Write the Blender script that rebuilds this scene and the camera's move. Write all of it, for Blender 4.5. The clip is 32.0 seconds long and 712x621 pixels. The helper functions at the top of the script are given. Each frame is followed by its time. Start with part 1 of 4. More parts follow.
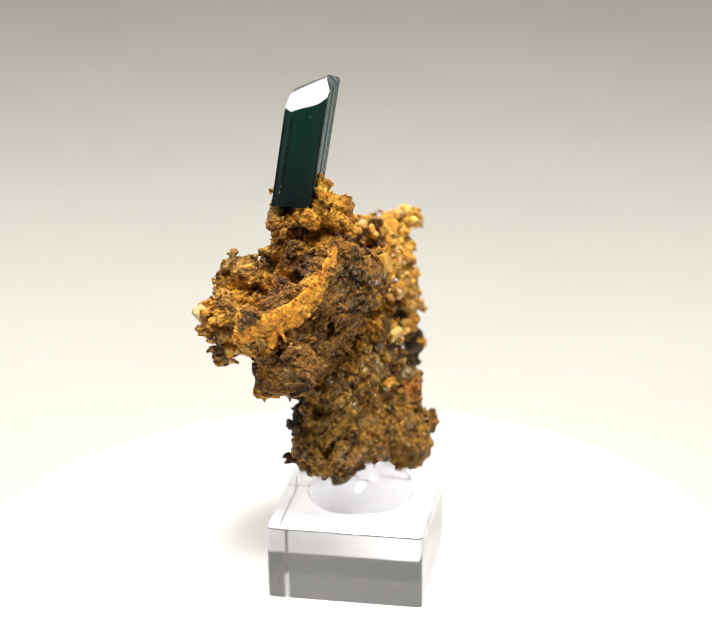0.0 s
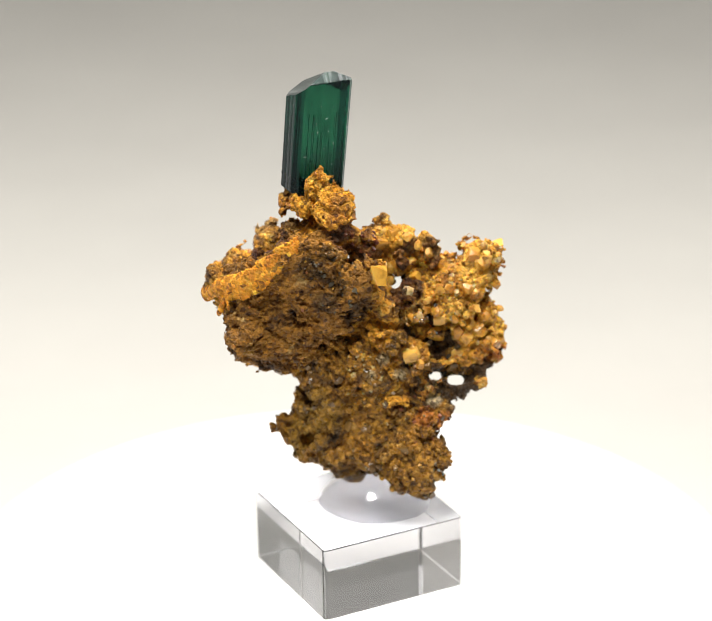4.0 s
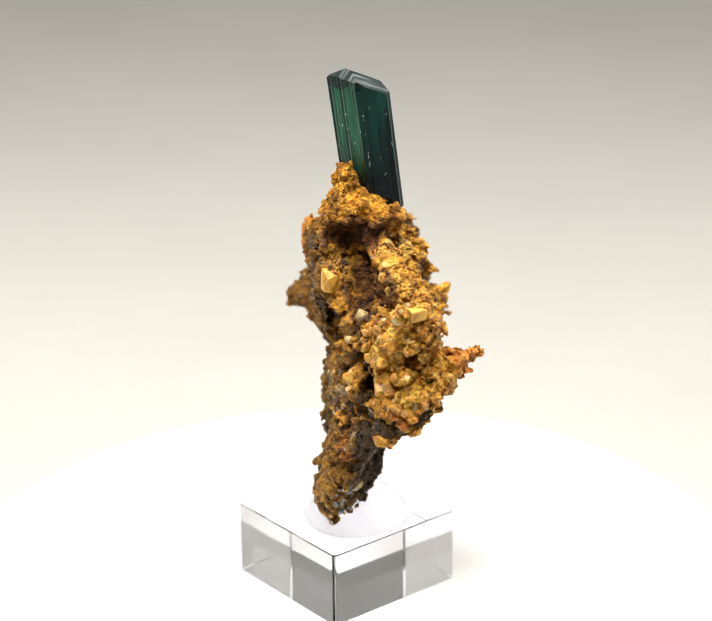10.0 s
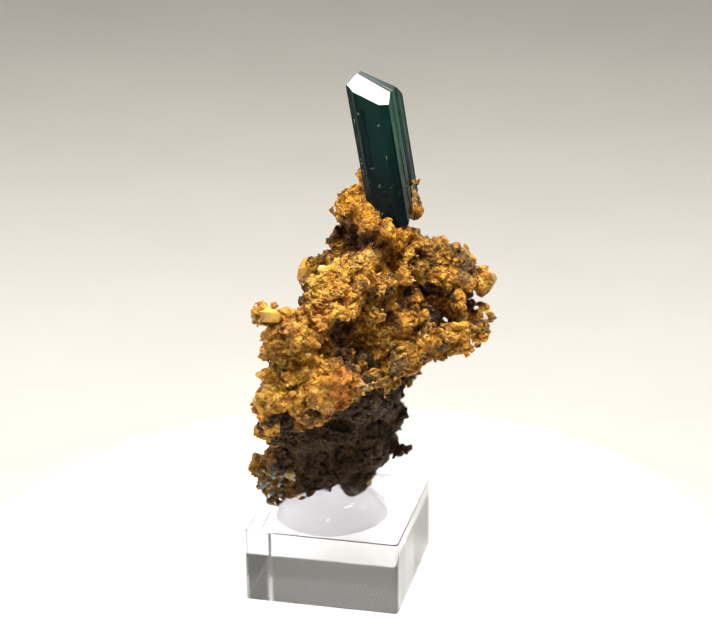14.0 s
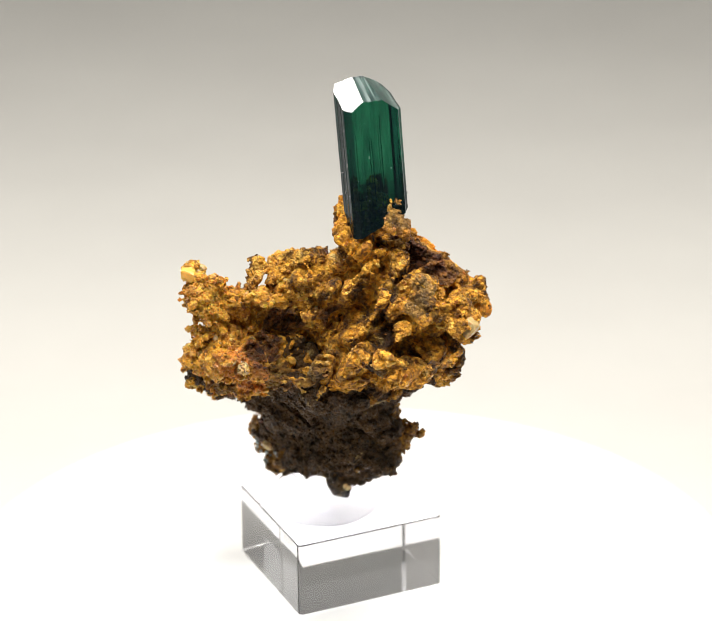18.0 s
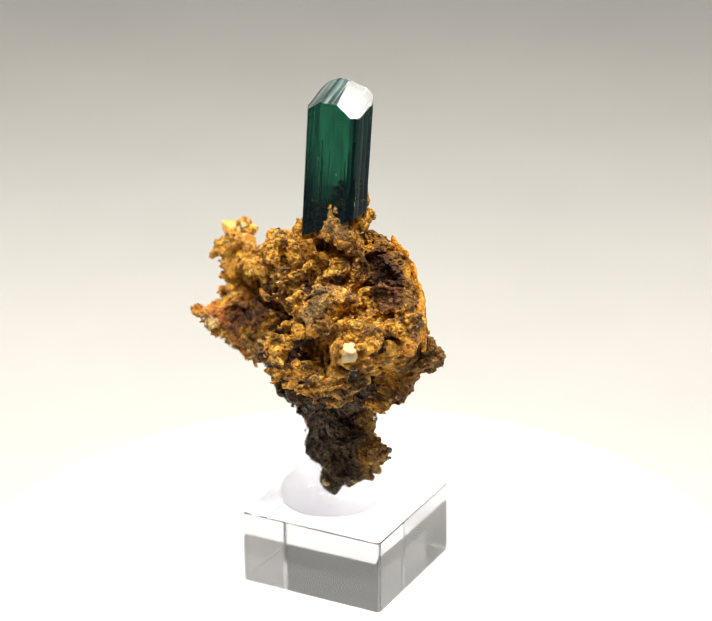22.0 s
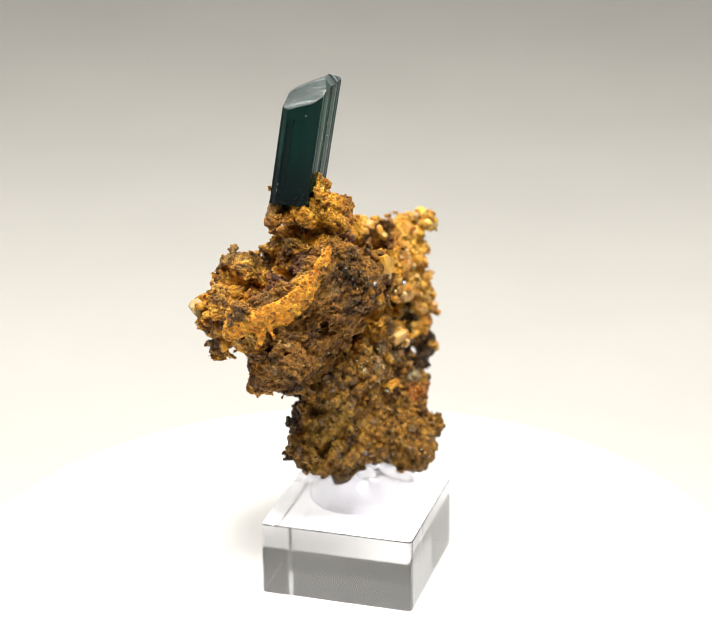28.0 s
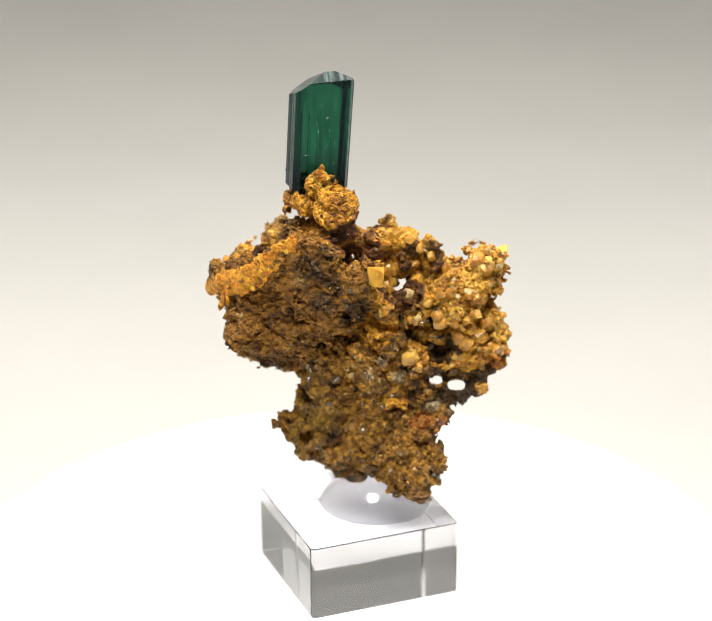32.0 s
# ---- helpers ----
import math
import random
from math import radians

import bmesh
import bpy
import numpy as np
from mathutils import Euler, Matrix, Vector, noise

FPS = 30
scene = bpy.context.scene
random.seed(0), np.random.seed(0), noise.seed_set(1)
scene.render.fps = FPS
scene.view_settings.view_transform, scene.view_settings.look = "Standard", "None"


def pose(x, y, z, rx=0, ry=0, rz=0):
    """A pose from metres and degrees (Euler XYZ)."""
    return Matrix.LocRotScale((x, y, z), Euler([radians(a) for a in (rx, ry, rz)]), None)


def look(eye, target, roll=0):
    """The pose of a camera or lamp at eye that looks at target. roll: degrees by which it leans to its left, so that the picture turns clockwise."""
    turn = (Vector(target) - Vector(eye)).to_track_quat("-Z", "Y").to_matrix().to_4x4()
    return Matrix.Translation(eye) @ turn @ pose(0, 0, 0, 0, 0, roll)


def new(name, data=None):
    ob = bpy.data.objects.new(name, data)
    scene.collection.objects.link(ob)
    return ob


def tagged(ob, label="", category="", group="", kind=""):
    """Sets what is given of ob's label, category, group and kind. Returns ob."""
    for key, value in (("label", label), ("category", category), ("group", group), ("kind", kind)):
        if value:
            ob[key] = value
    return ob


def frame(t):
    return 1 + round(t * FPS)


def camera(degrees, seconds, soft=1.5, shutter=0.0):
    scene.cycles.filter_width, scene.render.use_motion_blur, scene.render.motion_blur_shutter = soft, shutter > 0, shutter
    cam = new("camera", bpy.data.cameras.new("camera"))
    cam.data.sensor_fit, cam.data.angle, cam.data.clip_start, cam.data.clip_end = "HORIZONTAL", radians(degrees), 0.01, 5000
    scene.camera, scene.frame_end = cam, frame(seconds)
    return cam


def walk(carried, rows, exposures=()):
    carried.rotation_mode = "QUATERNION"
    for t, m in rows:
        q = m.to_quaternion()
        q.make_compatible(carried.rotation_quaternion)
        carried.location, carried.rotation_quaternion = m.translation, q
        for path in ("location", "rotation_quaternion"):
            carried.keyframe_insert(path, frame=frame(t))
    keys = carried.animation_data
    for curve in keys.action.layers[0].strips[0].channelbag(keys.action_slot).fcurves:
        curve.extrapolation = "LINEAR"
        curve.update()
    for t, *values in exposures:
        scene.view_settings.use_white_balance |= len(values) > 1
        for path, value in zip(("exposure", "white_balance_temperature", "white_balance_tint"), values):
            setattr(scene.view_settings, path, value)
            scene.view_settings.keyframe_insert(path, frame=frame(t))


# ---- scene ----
# ---- camera ----
SECONDS = 32.0
cam = camera(16.955, SECONDS, soft=0.5)
cam.data.dof.use_dof = True
cam.data.dof.focus_distance = 0.416
cam.data.dof.aperture_fstop = 17.0
EYE = Vector((0.0, -0.39775, 0.21165))
YAW, TILT = radians(0.261), radians(21.924)
AIM = EYE + Vector((math.sin(YAW) * math.cos(TILT), math.cos(YAW) * math.cos(TILT), -math.sin(TILT)))
walk(cam, [(0.0, look(EYE, AIM, -0.579)), (SECONDS, look(EYE, AIM, -0.579))], exposures=[(0.0, 0.0), (SECONDS, 0.0)])

TURN = -13.0924          # degrees per second of the turntable
MM = 0.001

# ---- light ----
world = bpy.data.worlds.new("room")
scene.world = world
world.use_nodes = True
world.node_tree.nodes["Background"].inputs[0].default_value = (0.63, 0.65, 0.72, 1)
world.node_tree.nodes["Background"].inputs[1].default_value = 0.17


def shaded_lamp(name, at, aim, radius, watts, colour, cone=172.0, blend=0.62):
    """Desk lamps over the table and an added fill, shaded from the upper wall."""
    data = bpy.data.lights.new(name, "SPOT")
    data.shadow_soft_size, data.energy, data.color = radius, watts, colour
    data.spot_size, data.spot_blend = radians(cone), blend
    ob = new(name, data)
    ob.matrix_world = look(Vector(at), Vector(aim))
    return ob


shaded_lamp("lamp_left", (-0.155, 0.07, 0.36), (-0.04, 0.13, 0.0), 0.06, 4.35, (1.0, 0.96, 0.89))
shaded_lamp("lamp_right", (0.115, 0.01, 0.36), (0.03, 0.12, 0.0), 0.06, 5.0, (1.0, 0.95, 0.88))
# Added fill that brightens the front of the specimen; no known lamp there.
shaded_lamp("fill_front", (-0.02, -0.15, 0.38), (0.0, 0.02, 0.03), 0.05, 6.1, (0.98, 0.97, 0.94))


# ---- materials ----
def material(name, colour, rough=0.6, metal=0.0):
    m = bpy.data.materials.new(name)
    m.use_nodes = True
    b = m.node_tree.nodes["Principled BSDF"]
    b.inputs["Base Color"].default_value = (*colour, 1)
    b.inputs["Roughness"].default_value = rough
    b.inputs["Metallic"].default_value = metal
    return m


def node(m, kind, **values):
    n = m.node_tree.nodes.new(kind)
    for k, v in values.items():
        n.inputs[k.replace("_", " ")].default_value = v
    return n


def link(m, a, out, b, inp):
    m.node_tree.links.new(a.outputs[out], b.inputs[inp])


def shader(m):
    return m.node_tree.nodes["Principled BSDF"]


def coords(m):
    return node(m, "ShaderNodeTexCoord")


def noise_tex(m, co, scale, detail=4.0, rough=0.6, distort=0.0):
    n = node(m, "ShaderNodeTexNoise", Scale=scale, Detail=detail, Roughness=rough, Distortion=distort)
    link(m, co, "Object", n, "Vector")
    return n


def ramp(m, src, out, stops):
    r = node(m, "ShaderNodeValToRGB")
    el = r.color_ramp.elements
    while len(el) < len(stops):
        el.new(0.5)
    for e, (p, c) in zip(el, stops):
        e.position, e.color = p, (*c, 1)
    link(m, src, out, r, "Fac")
    return r


def mix(m, fac, fac_out, a, a_out, b, b_out):
    n = m.node_tree.nodes.new("ShaderNodeMix")
    n.data_type = "RGBA"
    link(m, fac, fac_out, n, "Factor")
    m.node_tree.links.new(a.outputs[a_out], n.inputs[6])
    m.node_tree.links.new(b.outputs[b_out], n.inputs[7])
    return n


def bump(m, src, out, strength, dist):
    b = node(m, "ShaderNodeBump", Strength=strength, Distance=dist)
    link(m, src, out, b, "Height")
    return b


def paper_material():
    m = material("white_paper", (0.72, 0.71, 0.69), 0.8)
    co = coords(m)
    n = noise_tex(m, co, 14.0, 3)
    r = ramp(m, n, "Fac", [(0.3, (0.52, 0.511, 0.485)), (0.7, (0.55, 0.541, 0.513))])
    link(m, r, "Color", shader(m), "Base Color")
    return m


def platter_material():
    m = material("white_plastic", (0.9, 0.9, 0.9), 0.45)
    co = coords(m)
    n = noise_tex(m, co, 30.0, 3)
    r = ramp(m, n, "Fac", [(0.3, (0.77, 0.77, 0.765)), (0.7, (0.81, 0.81, 0.805))])
    link(m, r, "Color", shader(m), "Base Color")
    return m


def clear_material(name, ior, rough, tint):
    m = material(name, tint, rough)
    b = shader(m)
    b.inputs["Transmission Weight"].default_value = 1.0
    b.inputs["IOR"].default_value = ior
    return m


def matrix_material(name, shades, dark, red_amount, pale_amount, sheen, side=None, glow=0.0):
    """Iron-stained mineral crust: grains of their own shade, brown-black stains, red patches, pale quartz."""
    m = material(name, shades[1], 0.7)
    b = shader(m)
    co = coords(m)
    grain = node(m, "ShaderNodeAttribute")
    grain.attribute_name = "grain"
    base = ramp(m, grain, "Fac", [(0.0, shades[0]), (0.4, shades[1]), (0.8, shades[2]), (1.0, shades[3])])
    stain = noise_tex(m, co, 170.0, 5, 0.65, 0.4)
    first, first_out = base, "Color"
    # Darker tint on one side: the mineral's own brown with shade put in.
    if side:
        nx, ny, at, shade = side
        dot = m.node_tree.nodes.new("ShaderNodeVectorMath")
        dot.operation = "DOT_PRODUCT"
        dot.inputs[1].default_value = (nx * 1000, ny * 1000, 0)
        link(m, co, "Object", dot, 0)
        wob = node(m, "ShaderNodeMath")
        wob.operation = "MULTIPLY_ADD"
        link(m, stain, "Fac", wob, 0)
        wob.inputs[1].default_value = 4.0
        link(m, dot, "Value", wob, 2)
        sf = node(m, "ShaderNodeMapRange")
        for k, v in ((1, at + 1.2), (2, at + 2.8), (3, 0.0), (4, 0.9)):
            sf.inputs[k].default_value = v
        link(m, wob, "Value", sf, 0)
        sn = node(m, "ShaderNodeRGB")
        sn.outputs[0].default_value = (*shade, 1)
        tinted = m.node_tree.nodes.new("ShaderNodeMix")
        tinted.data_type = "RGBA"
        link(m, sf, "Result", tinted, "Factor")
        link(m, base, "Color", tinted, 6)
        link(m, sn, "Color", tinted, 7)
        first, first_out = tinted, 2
    stain_f = ramp(m, stain, "Fac", [(0.49, (0, 0, 0)), (0.64, (1, 1, 1))])
    dark_n = node(m, "ShaderNodeRGB")
    dark_n.outputs[0].default_value = (*dark, 1)
    c1 = mix(m, stain_f, "Color", first, first_out, dark_n, "Color")
    red = noise_tex(m, co, 95.0, 4, 0.6, 0.8)
    red_f = ramp(m, red, "Fac", [(0.62 - red_amount, (0, 0, 0)), (0.74 - red_amount, (0.8, 0.8, 0.8))])
    red_n = node(m, "ShaderNodeRGB")
    red_n.outputs[0].default_value = (0.16, 0.045, 0.022, 1)
    c2 = m.node_tree.nodes.new("ShaderNodeMix")
    c2.data_type = "RGBA"
    link(m, red_f, "Color", c2, "Factor")
    m.node_tree.links.new(c1.outputs[2], c2.inputs[6])
    link(m, red_n, "Color", c2, 7)
    pale = noise_tex(m, co, 260.0, 4, 0.6, 0.2)
    pale_f = ramp(m, pale, "Fac", [(0.66 - pale_amount, (0, 0, 0)), (0.74 - pale_amount, (0.75, 0.75, 0.75))])
    pale_n = node(m, "ShaderNodeRGB")
    pale_n.outputs[0].default_value = (0.66, 0.46, 0.17, 1)
    c3 = m.node_tree.nodes.new("ShaderNodeMix")
    c3.data_type = "RGBA"
    link(m, pale_f, "Color", c3, "Factor")
    m.node_tree.links.new(c2.outputs[2], c3.inputs[6])
    link(m, pale_n, "Color", c3, 7)
    top = c3
    tone = node(m, "ShaderNodeAttribute")
    tone.attribute_name = "tone"
    patch = noise_tex(m, co, 420.0, 4, 0.7, 0.3)
    tf = node(m, "ShaderNodeMath")
    tf.operation = "MULTIPLY_ADD"
    link(m, patch, "Fac", tf, 0)
    tf.inputs[1].default_value = 1.6
    link(m, tone, "Alpha", tf, 2)
    tr = node(m, "ShaderNodeMapRange")
    for k, v in ((1, 1.1), (2, 1.7), (3, 0.0), (4, 0.7)):
        tr.inputs[k].default_value = v
    link(m, tf, "Value", tr, 0)
    toned = m.node_tree.nodes.new("ShaderNodeMix")
    toned.data_type = "RGBA"
    link(m, tr, "Result", toned, "Factor")
    m.node_tree.links.new(top.outputs[2], toned.inputs[6])
    link(m, tone, "Color", toned, 7)
    cell = node(m, "ShaderNodeTexVoronoi", Scale=1500.0)
    link(m, co, "Object", cell, "Vector")
    speck = ramp(m, cell, "Color", [(0.1, (0.34, 0.28, 0.25)), (0.35, (0.9, 0.88, 0.86)), (0.65, (1.12, 1.12, 1.12)), (0.95, (1.6, 1.55, 1.5))])
    top = m.node_tree.nodes.new("ShaderNodeMix")
    top.data_type, top.blend_type = "RGBA", "MULTIPLY"
    top.inputs[0].default_value = 1.0
    m.node_tree.links.new(toned.outputs[2], top.inputs[6])
    link(m, speck, "Color", top, 7)
    # Vug walls: red-brown iron, blackened to paint in the shade of deeper cavities.
    lining_shade = node(m, "ShaderNodeAttribute")
    lining_shade.attribute_name = "lining_shade"
    oxide_shade = ramp(m, grain, "Fac", [(0.1, (0.014, 0.004, 0.002)), (0.6, (0.075, 0.018, 0.005)), (0.95, (0.28, 0.09, 0.02))])
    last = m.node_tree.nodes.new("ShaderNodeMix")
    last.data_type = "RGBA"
    link(m, lining_shade, "Fac", last, "Factor")
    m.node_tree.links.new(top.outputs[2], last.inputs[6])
    link(m, oxide_shade, "Color", last, 7)
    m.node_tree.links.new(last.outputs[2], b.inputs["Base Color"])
    gloss = noise_tex(m, co, 1600.0, 3)
    gr = ramp(m, gloss, "Fac", [(0.35, (sheen, sheen, sheen)), (0.65, (0.85, 0.85, 0.85))])
    wet = node(m, "ShaderNodeAttribute")
    wet.attribute_name = "wet"
    polished = node(m, "ShaderNodeRGB")
    polished.outputs[0].default_value = (0.13, 0.13, 0.13, 1)
    gm = mix(m, wet, "Fac", gr, "Color", polished, "Color")
    link(m, gm, 2, b, "Roughness")
    b.inputs["Specular IOR Level"].default_value = 0.42
    b.inputs["Subsurface Weight"].default_value = glow
    b.inputs["Subsurface Radius"].default_value = (1.0, 0.5, 0.1)
    b.inputs["Subsurface Scale"].default_value = 0.0009
    fine = noise_tex(m, co, 2600.0, 5, 0.7)
    seed = node(m, "ShaderNodeTexVoronoi", Scale=1900.0)
    link(m, co, "Object", seed, "Vector")
    height = node(m, "ShaderNodeMath")
    height.operation = "MULTIPLY_ADD"
    link(m, seed, "Distance", height, 0)
    height.inputs[1].default_value = -0.9
    link(m, fine, "Fac", height, 2)
    link(m, bump(m, height, "Value", 1.0, 0.0007), "Normal", b, "Normal")
    return m


PAPER = paper_material()
PLATTER = platter_material()
ACRYLIC = clear_material("clear_acrylic", 1.49, 0.0, (0.87, 0.875, 0.915))
GEL = clear_material("clear_putty", 1.42, 0.03, (0.50, 0.50, 0.54))
shader(GEL).inputs["Coat Weight"].default_value = 0.8
shader(GEL).inputs["Coat Roughness"].default_value = 0.13
OCHRE = ((0.18, 0.064, 0.008), (0.62, 0.27, 0.020), (0.80, 0.415, 0.042), (0.88, 0.61, 0.15))
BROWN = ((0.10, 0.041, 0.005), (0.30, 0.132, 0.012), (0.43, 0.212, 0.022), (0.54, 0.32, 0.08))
# Crown front: its own brown, with shade below the ridge put into the colour.
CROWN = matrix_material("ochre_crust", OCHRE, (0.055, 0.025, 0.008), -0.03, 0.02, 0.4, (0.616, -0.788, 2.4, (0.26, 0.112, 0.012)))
NECK = matrix_material("ochre_neck_crust", ((0.30, 0.105, 0.008), (0.66, 0.28, 0.016), (0.80, 0.40, 0.03), (0.88, 0.58, 0.11)), (0.30, 0.12, 0.016), -0.05, 0.02, 0.4)
LOBE = matrix_material("golden_crust", ((0.27, 0.105, 0.011), (0.58, 0.265, 0.022), (0.74, 0.40, 0.05), (0.84, 0.58, 0.17)), (0.36, 0.15, 0.018), -0.05, 0.03, 0.3, None, 0.3)
# Slab back: dark mineral, with the crown's shadow put into the colour.
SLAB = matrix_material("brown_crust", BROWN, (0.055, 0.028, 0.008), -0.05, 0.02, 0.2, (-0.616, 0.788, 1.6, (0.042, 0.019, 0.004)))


def body_of(m, colour, out, normal, rough, cloudy, cloud):
    """Dark clear stone: tinted light passes through it, part is lost in clouds, and the skin has a thin gloss."""
    t = m.node_tree
    clear = node(m, "ShaderNodeBsdfRefraction", IOR=1.45, Roughness=rough)
    t.links.new(colour.outputs[out], clear.inputs["Color"])
    dull = node(m, "ShaderNodeBsdfDiffuse")
    dull.inputs["Color"].default_value = (*cloud, 1)
    inner = node(m, "ShaderNodeMixShader", Fac=cloudy)
    gloss = node(m, "ShaderNodeBsdfGlossy", Roughness=rough + 0.02)
    gloss.inputs["Color"].default_value = (0.9, 0.95, 1.0, 1)
    rim = node(m, "ShaderNodeFresnel", IOR=1.22)
    both = t.nodes.new("ShaderNodeMixShader")
    for n in (clear, dull, gloss, rim):
        link(m, normal, "Normal", n, "Normal")
    t.links.new(clear.outputs[0], inner.inputs[1])
    t.links.new(dull.outputs[0], inner.inputs[2])
    t.links.new(rim.outputs[0], both.inputs[0])
    t.links.new(inner.outputs[0], both.inputs[1])
    t.links.new(gloss.outputs[0], both.inputs[2])
    t.links.new(both.outputs[0], t.nodes["Material Output"].inputs["Surface"])


def tourmaline_material():
    """Green through the broad sides, near black along the wide axis, with dark striae along the prism."""
    m = clear_material("green_tourmaline", 1.63, 0.015, (0.03, 0.2, 0.1))
    co = coords(m)
    mp = node(m, "ShaderNodeMapping")
    mp.inputs["Scale"].default_value = (1.0, 1.0, 0.03)
    link(m, co, "Object", mp, "Vector")
    n = node(m, "ShaderNodeTexNoise", Scale=1100.0, Detail=5.0)
    link(m, mp, "Vector", n, "Vector")
    broad = ramp(m, n, "Fac", [(0.32, (0.12, 0.40, 0.28)), (0.44, (0.18, 0.54, 0.38)), (0.7, (0.24, 0.68, 0.47))])
    narrow = ramp(m, n, "Fac", [(0.3, (0.042, 0.175, 0.15)), (0.7, (0.095, 0.35, 0.27))])
    dot = m.node_tree.nodes.new("ShaderNodeVectorMath")
    dot.operation = "DOT_PRODUCT"
    dot.inputs[1].default_value = (math.cos(radians(76)), math.sin(radians(76)), 0)
    link(m, co, "Normal", dot, 0)
    ab = node(m, "ShaderNodeMath")
    ab.operation = "ABSOLUTE"
    link(m, dot, "Value", ab, 0)
    f = node(m, "ShaderNodeMapRange")
    f.inputs[1].default_value, f.inputs[2].default_value = 0.3, 0.7
    link(m, ab, "Value", f, 0)
    c = mix(m, f, "Result", broad, "Color", narrow, "Color")
    cloud = noise_tex(m, co, 260.0, 4, 0.6, 0.5)
    xyz = m.node_tree.nodes.new("ShaderNodeSeparateXYZ")
    link(m, co, "Object", xyz, "Vector")
    up = node(m, "ShaderNodeMath")
    up.operation = "MULTIPLY_ADD"
    link(m, cloud, "Fac", up, 0)
    up.inputs[1].default_value = 0.008
    link(m, xyz, "Z", up, 2)
    # Darkened towards the root: stands in for dark rock refracted there.
    zr = node(m, "ShaderNodeMapRange")
    for k, v in ((1, 0.077), (2, 0.086), (3, 0.25), (4, 1.0)):
        zr.inputs[k].default_value = v
    link(m, up, "Value", zr, 0)
    toned = m.node_tree.nodes.new("ShaderNodeMix")
    toned.data_type, toned.blend_type = "RGBA", "MULTIPLY"
    toned.inputs[0].default_value = 1.0
    m.node_tree.links.new(c.outputs[2], toned.inputs[6])
    link(m, zr, "Result", toned, 7)
    body_of(m, toned, 2, bump(m, n, "Fac", 0.3, 0.0001), 0.02, 0.3, (0.008, 0.020, 0.025))
    return m


TOURMALINE = tourmaline_material()


def tip_material():
    """Etched, greyish green end faces of the crystal, with reflected light in the grey."""
    m = clear_material("etched_tourmaline", 1.63, 0.18, (0.10, 0.22, 0.17))
    b = shader(m)
    co = coords(m)
    turned = node(m, "ShaderNodeMapping")
    turned.inputs["Rotation"].default_value = (0, 0, radians(-76))
    link(m, co, "Object", turned, "Vector")
    mp = node(m, "ShaderNodeMapping")
    mp.inputs["Scale"].default_value = (1.0, 0.06, 0.06)
    link(m, turned, "Vector", mp, "Vector")
    n = node(m, "ShaderNodeTexNoise", Scale=1500.0, Detail=4.0)
    link(m, mp, "Vector", n, "Vector")
    # Striae; their pale grey also paints in light reflected from above.
    r = ramp(m, n, "Fac", [(0.40, (0.02, 0.035, 0.036)), (0.56, (0.07, 0.09, 0.09)), (0.75, (0.28, 0.30, 0.31))])
    link(m, r, "Color", b, "Base Color")
    b.inputs["Transmission Weight"].default_value = 0.4
    link(m, bump(m, n, "Fac", 0.25, 0.0002), "Normal", b, "Normal")
    return m


TIP = tip_material()


def stone_material(name, a, b_, rough, metal=0.0, trans=0.0):
    """One colour pair for loose grains; each piece takes its own shade between the two."""
    m = material(name, a, rough, metal)
    info = node(m, "ShaderNodeObjectInfo")
    r = ramp(m, info, "Random", [(0.0, a), (1.0, b_)])
    co = coords(m)
    n = noise_tex(m, co, 900.0, 4)
    st = ramp(m, n, "Fac", [(0.33, (0.38, 0.32, 0.24)), (0.48, (0.85, 0.82, 0.78)), (0.62, (1, 1, 1))])
    mul = m.node_tree.nodes.new("ShaderNodeMix")
    mul.data_type, mul.blend_type = "RGBA", "MULTIPLY"
    mul.inputs[0].default_value = 1.0
    m.node_tree.links.new(r.outputs["Color"], mul.inputs[6])
    m.node_tree.links.new(st.outputs["Color"], mul.inputs[7])
    m.node_tree.links.new(mul.outputs[2], shader(m).inputs["Base Color"])
    shader(m).inputs["Subsurface Weight"].default_value = trans
    shader(m).inputs["Subsurface Radius"].default_value = (1.0, 0.55, 0.15)
    shader(m).inputs["Subsurface Scale"].default_value = 0.0012
    link(m, bump(m, n, "Fac", 0.7, 0.0004), "Normal", shader(m), "Normal")
    return m


CHIP = stone_material("pale_chip", (0.16, 0.22, 0.22), (0.62, 0.66, 0.64), 0.2)
INCLUSION = material("blackish_green", (0.006, 0.028, 0.018), 0.6)
GOLD_GRAIN = stone_material("golden_grain", (0.44, 0.19, 0.018), (0.66, 0.36, 0.05), 0.3, 0.0, 0.2)
PALE_GRAIN = stone_material("pale_yellow_grain", (0.48, 0.22, 0.026), (0.70, 0.42, 0.09), 0.4, 0.0, 0.5)
WHITE_GRAIN = stone_material("milky_quartz", (0.50, 0.37, 0.16), (0.64, 0.50, 0.26), 0.42, 0.0, 0.5)
BROWN_GRAIN = stone_material("brown_grain", (0.10, 0.05, 0.012), (0.24, 0.13, 0.03), 0.25)
RUST_GRAIN = stone_material("rusty_grain", (0.34, 0.10, 0.012), (0.60, 0.24, 0.03), 0.3)
RED_GRAIN = stone_material("red_brown_grain", (0.09, 0.018, 0.008), (0.26, 0.075, 0.025), 0.35)
SMOKY = stone_material("smoky_quartz", (0.04, 0.033, 0.024), (0.13, 0.11, 0.075), 0.15)
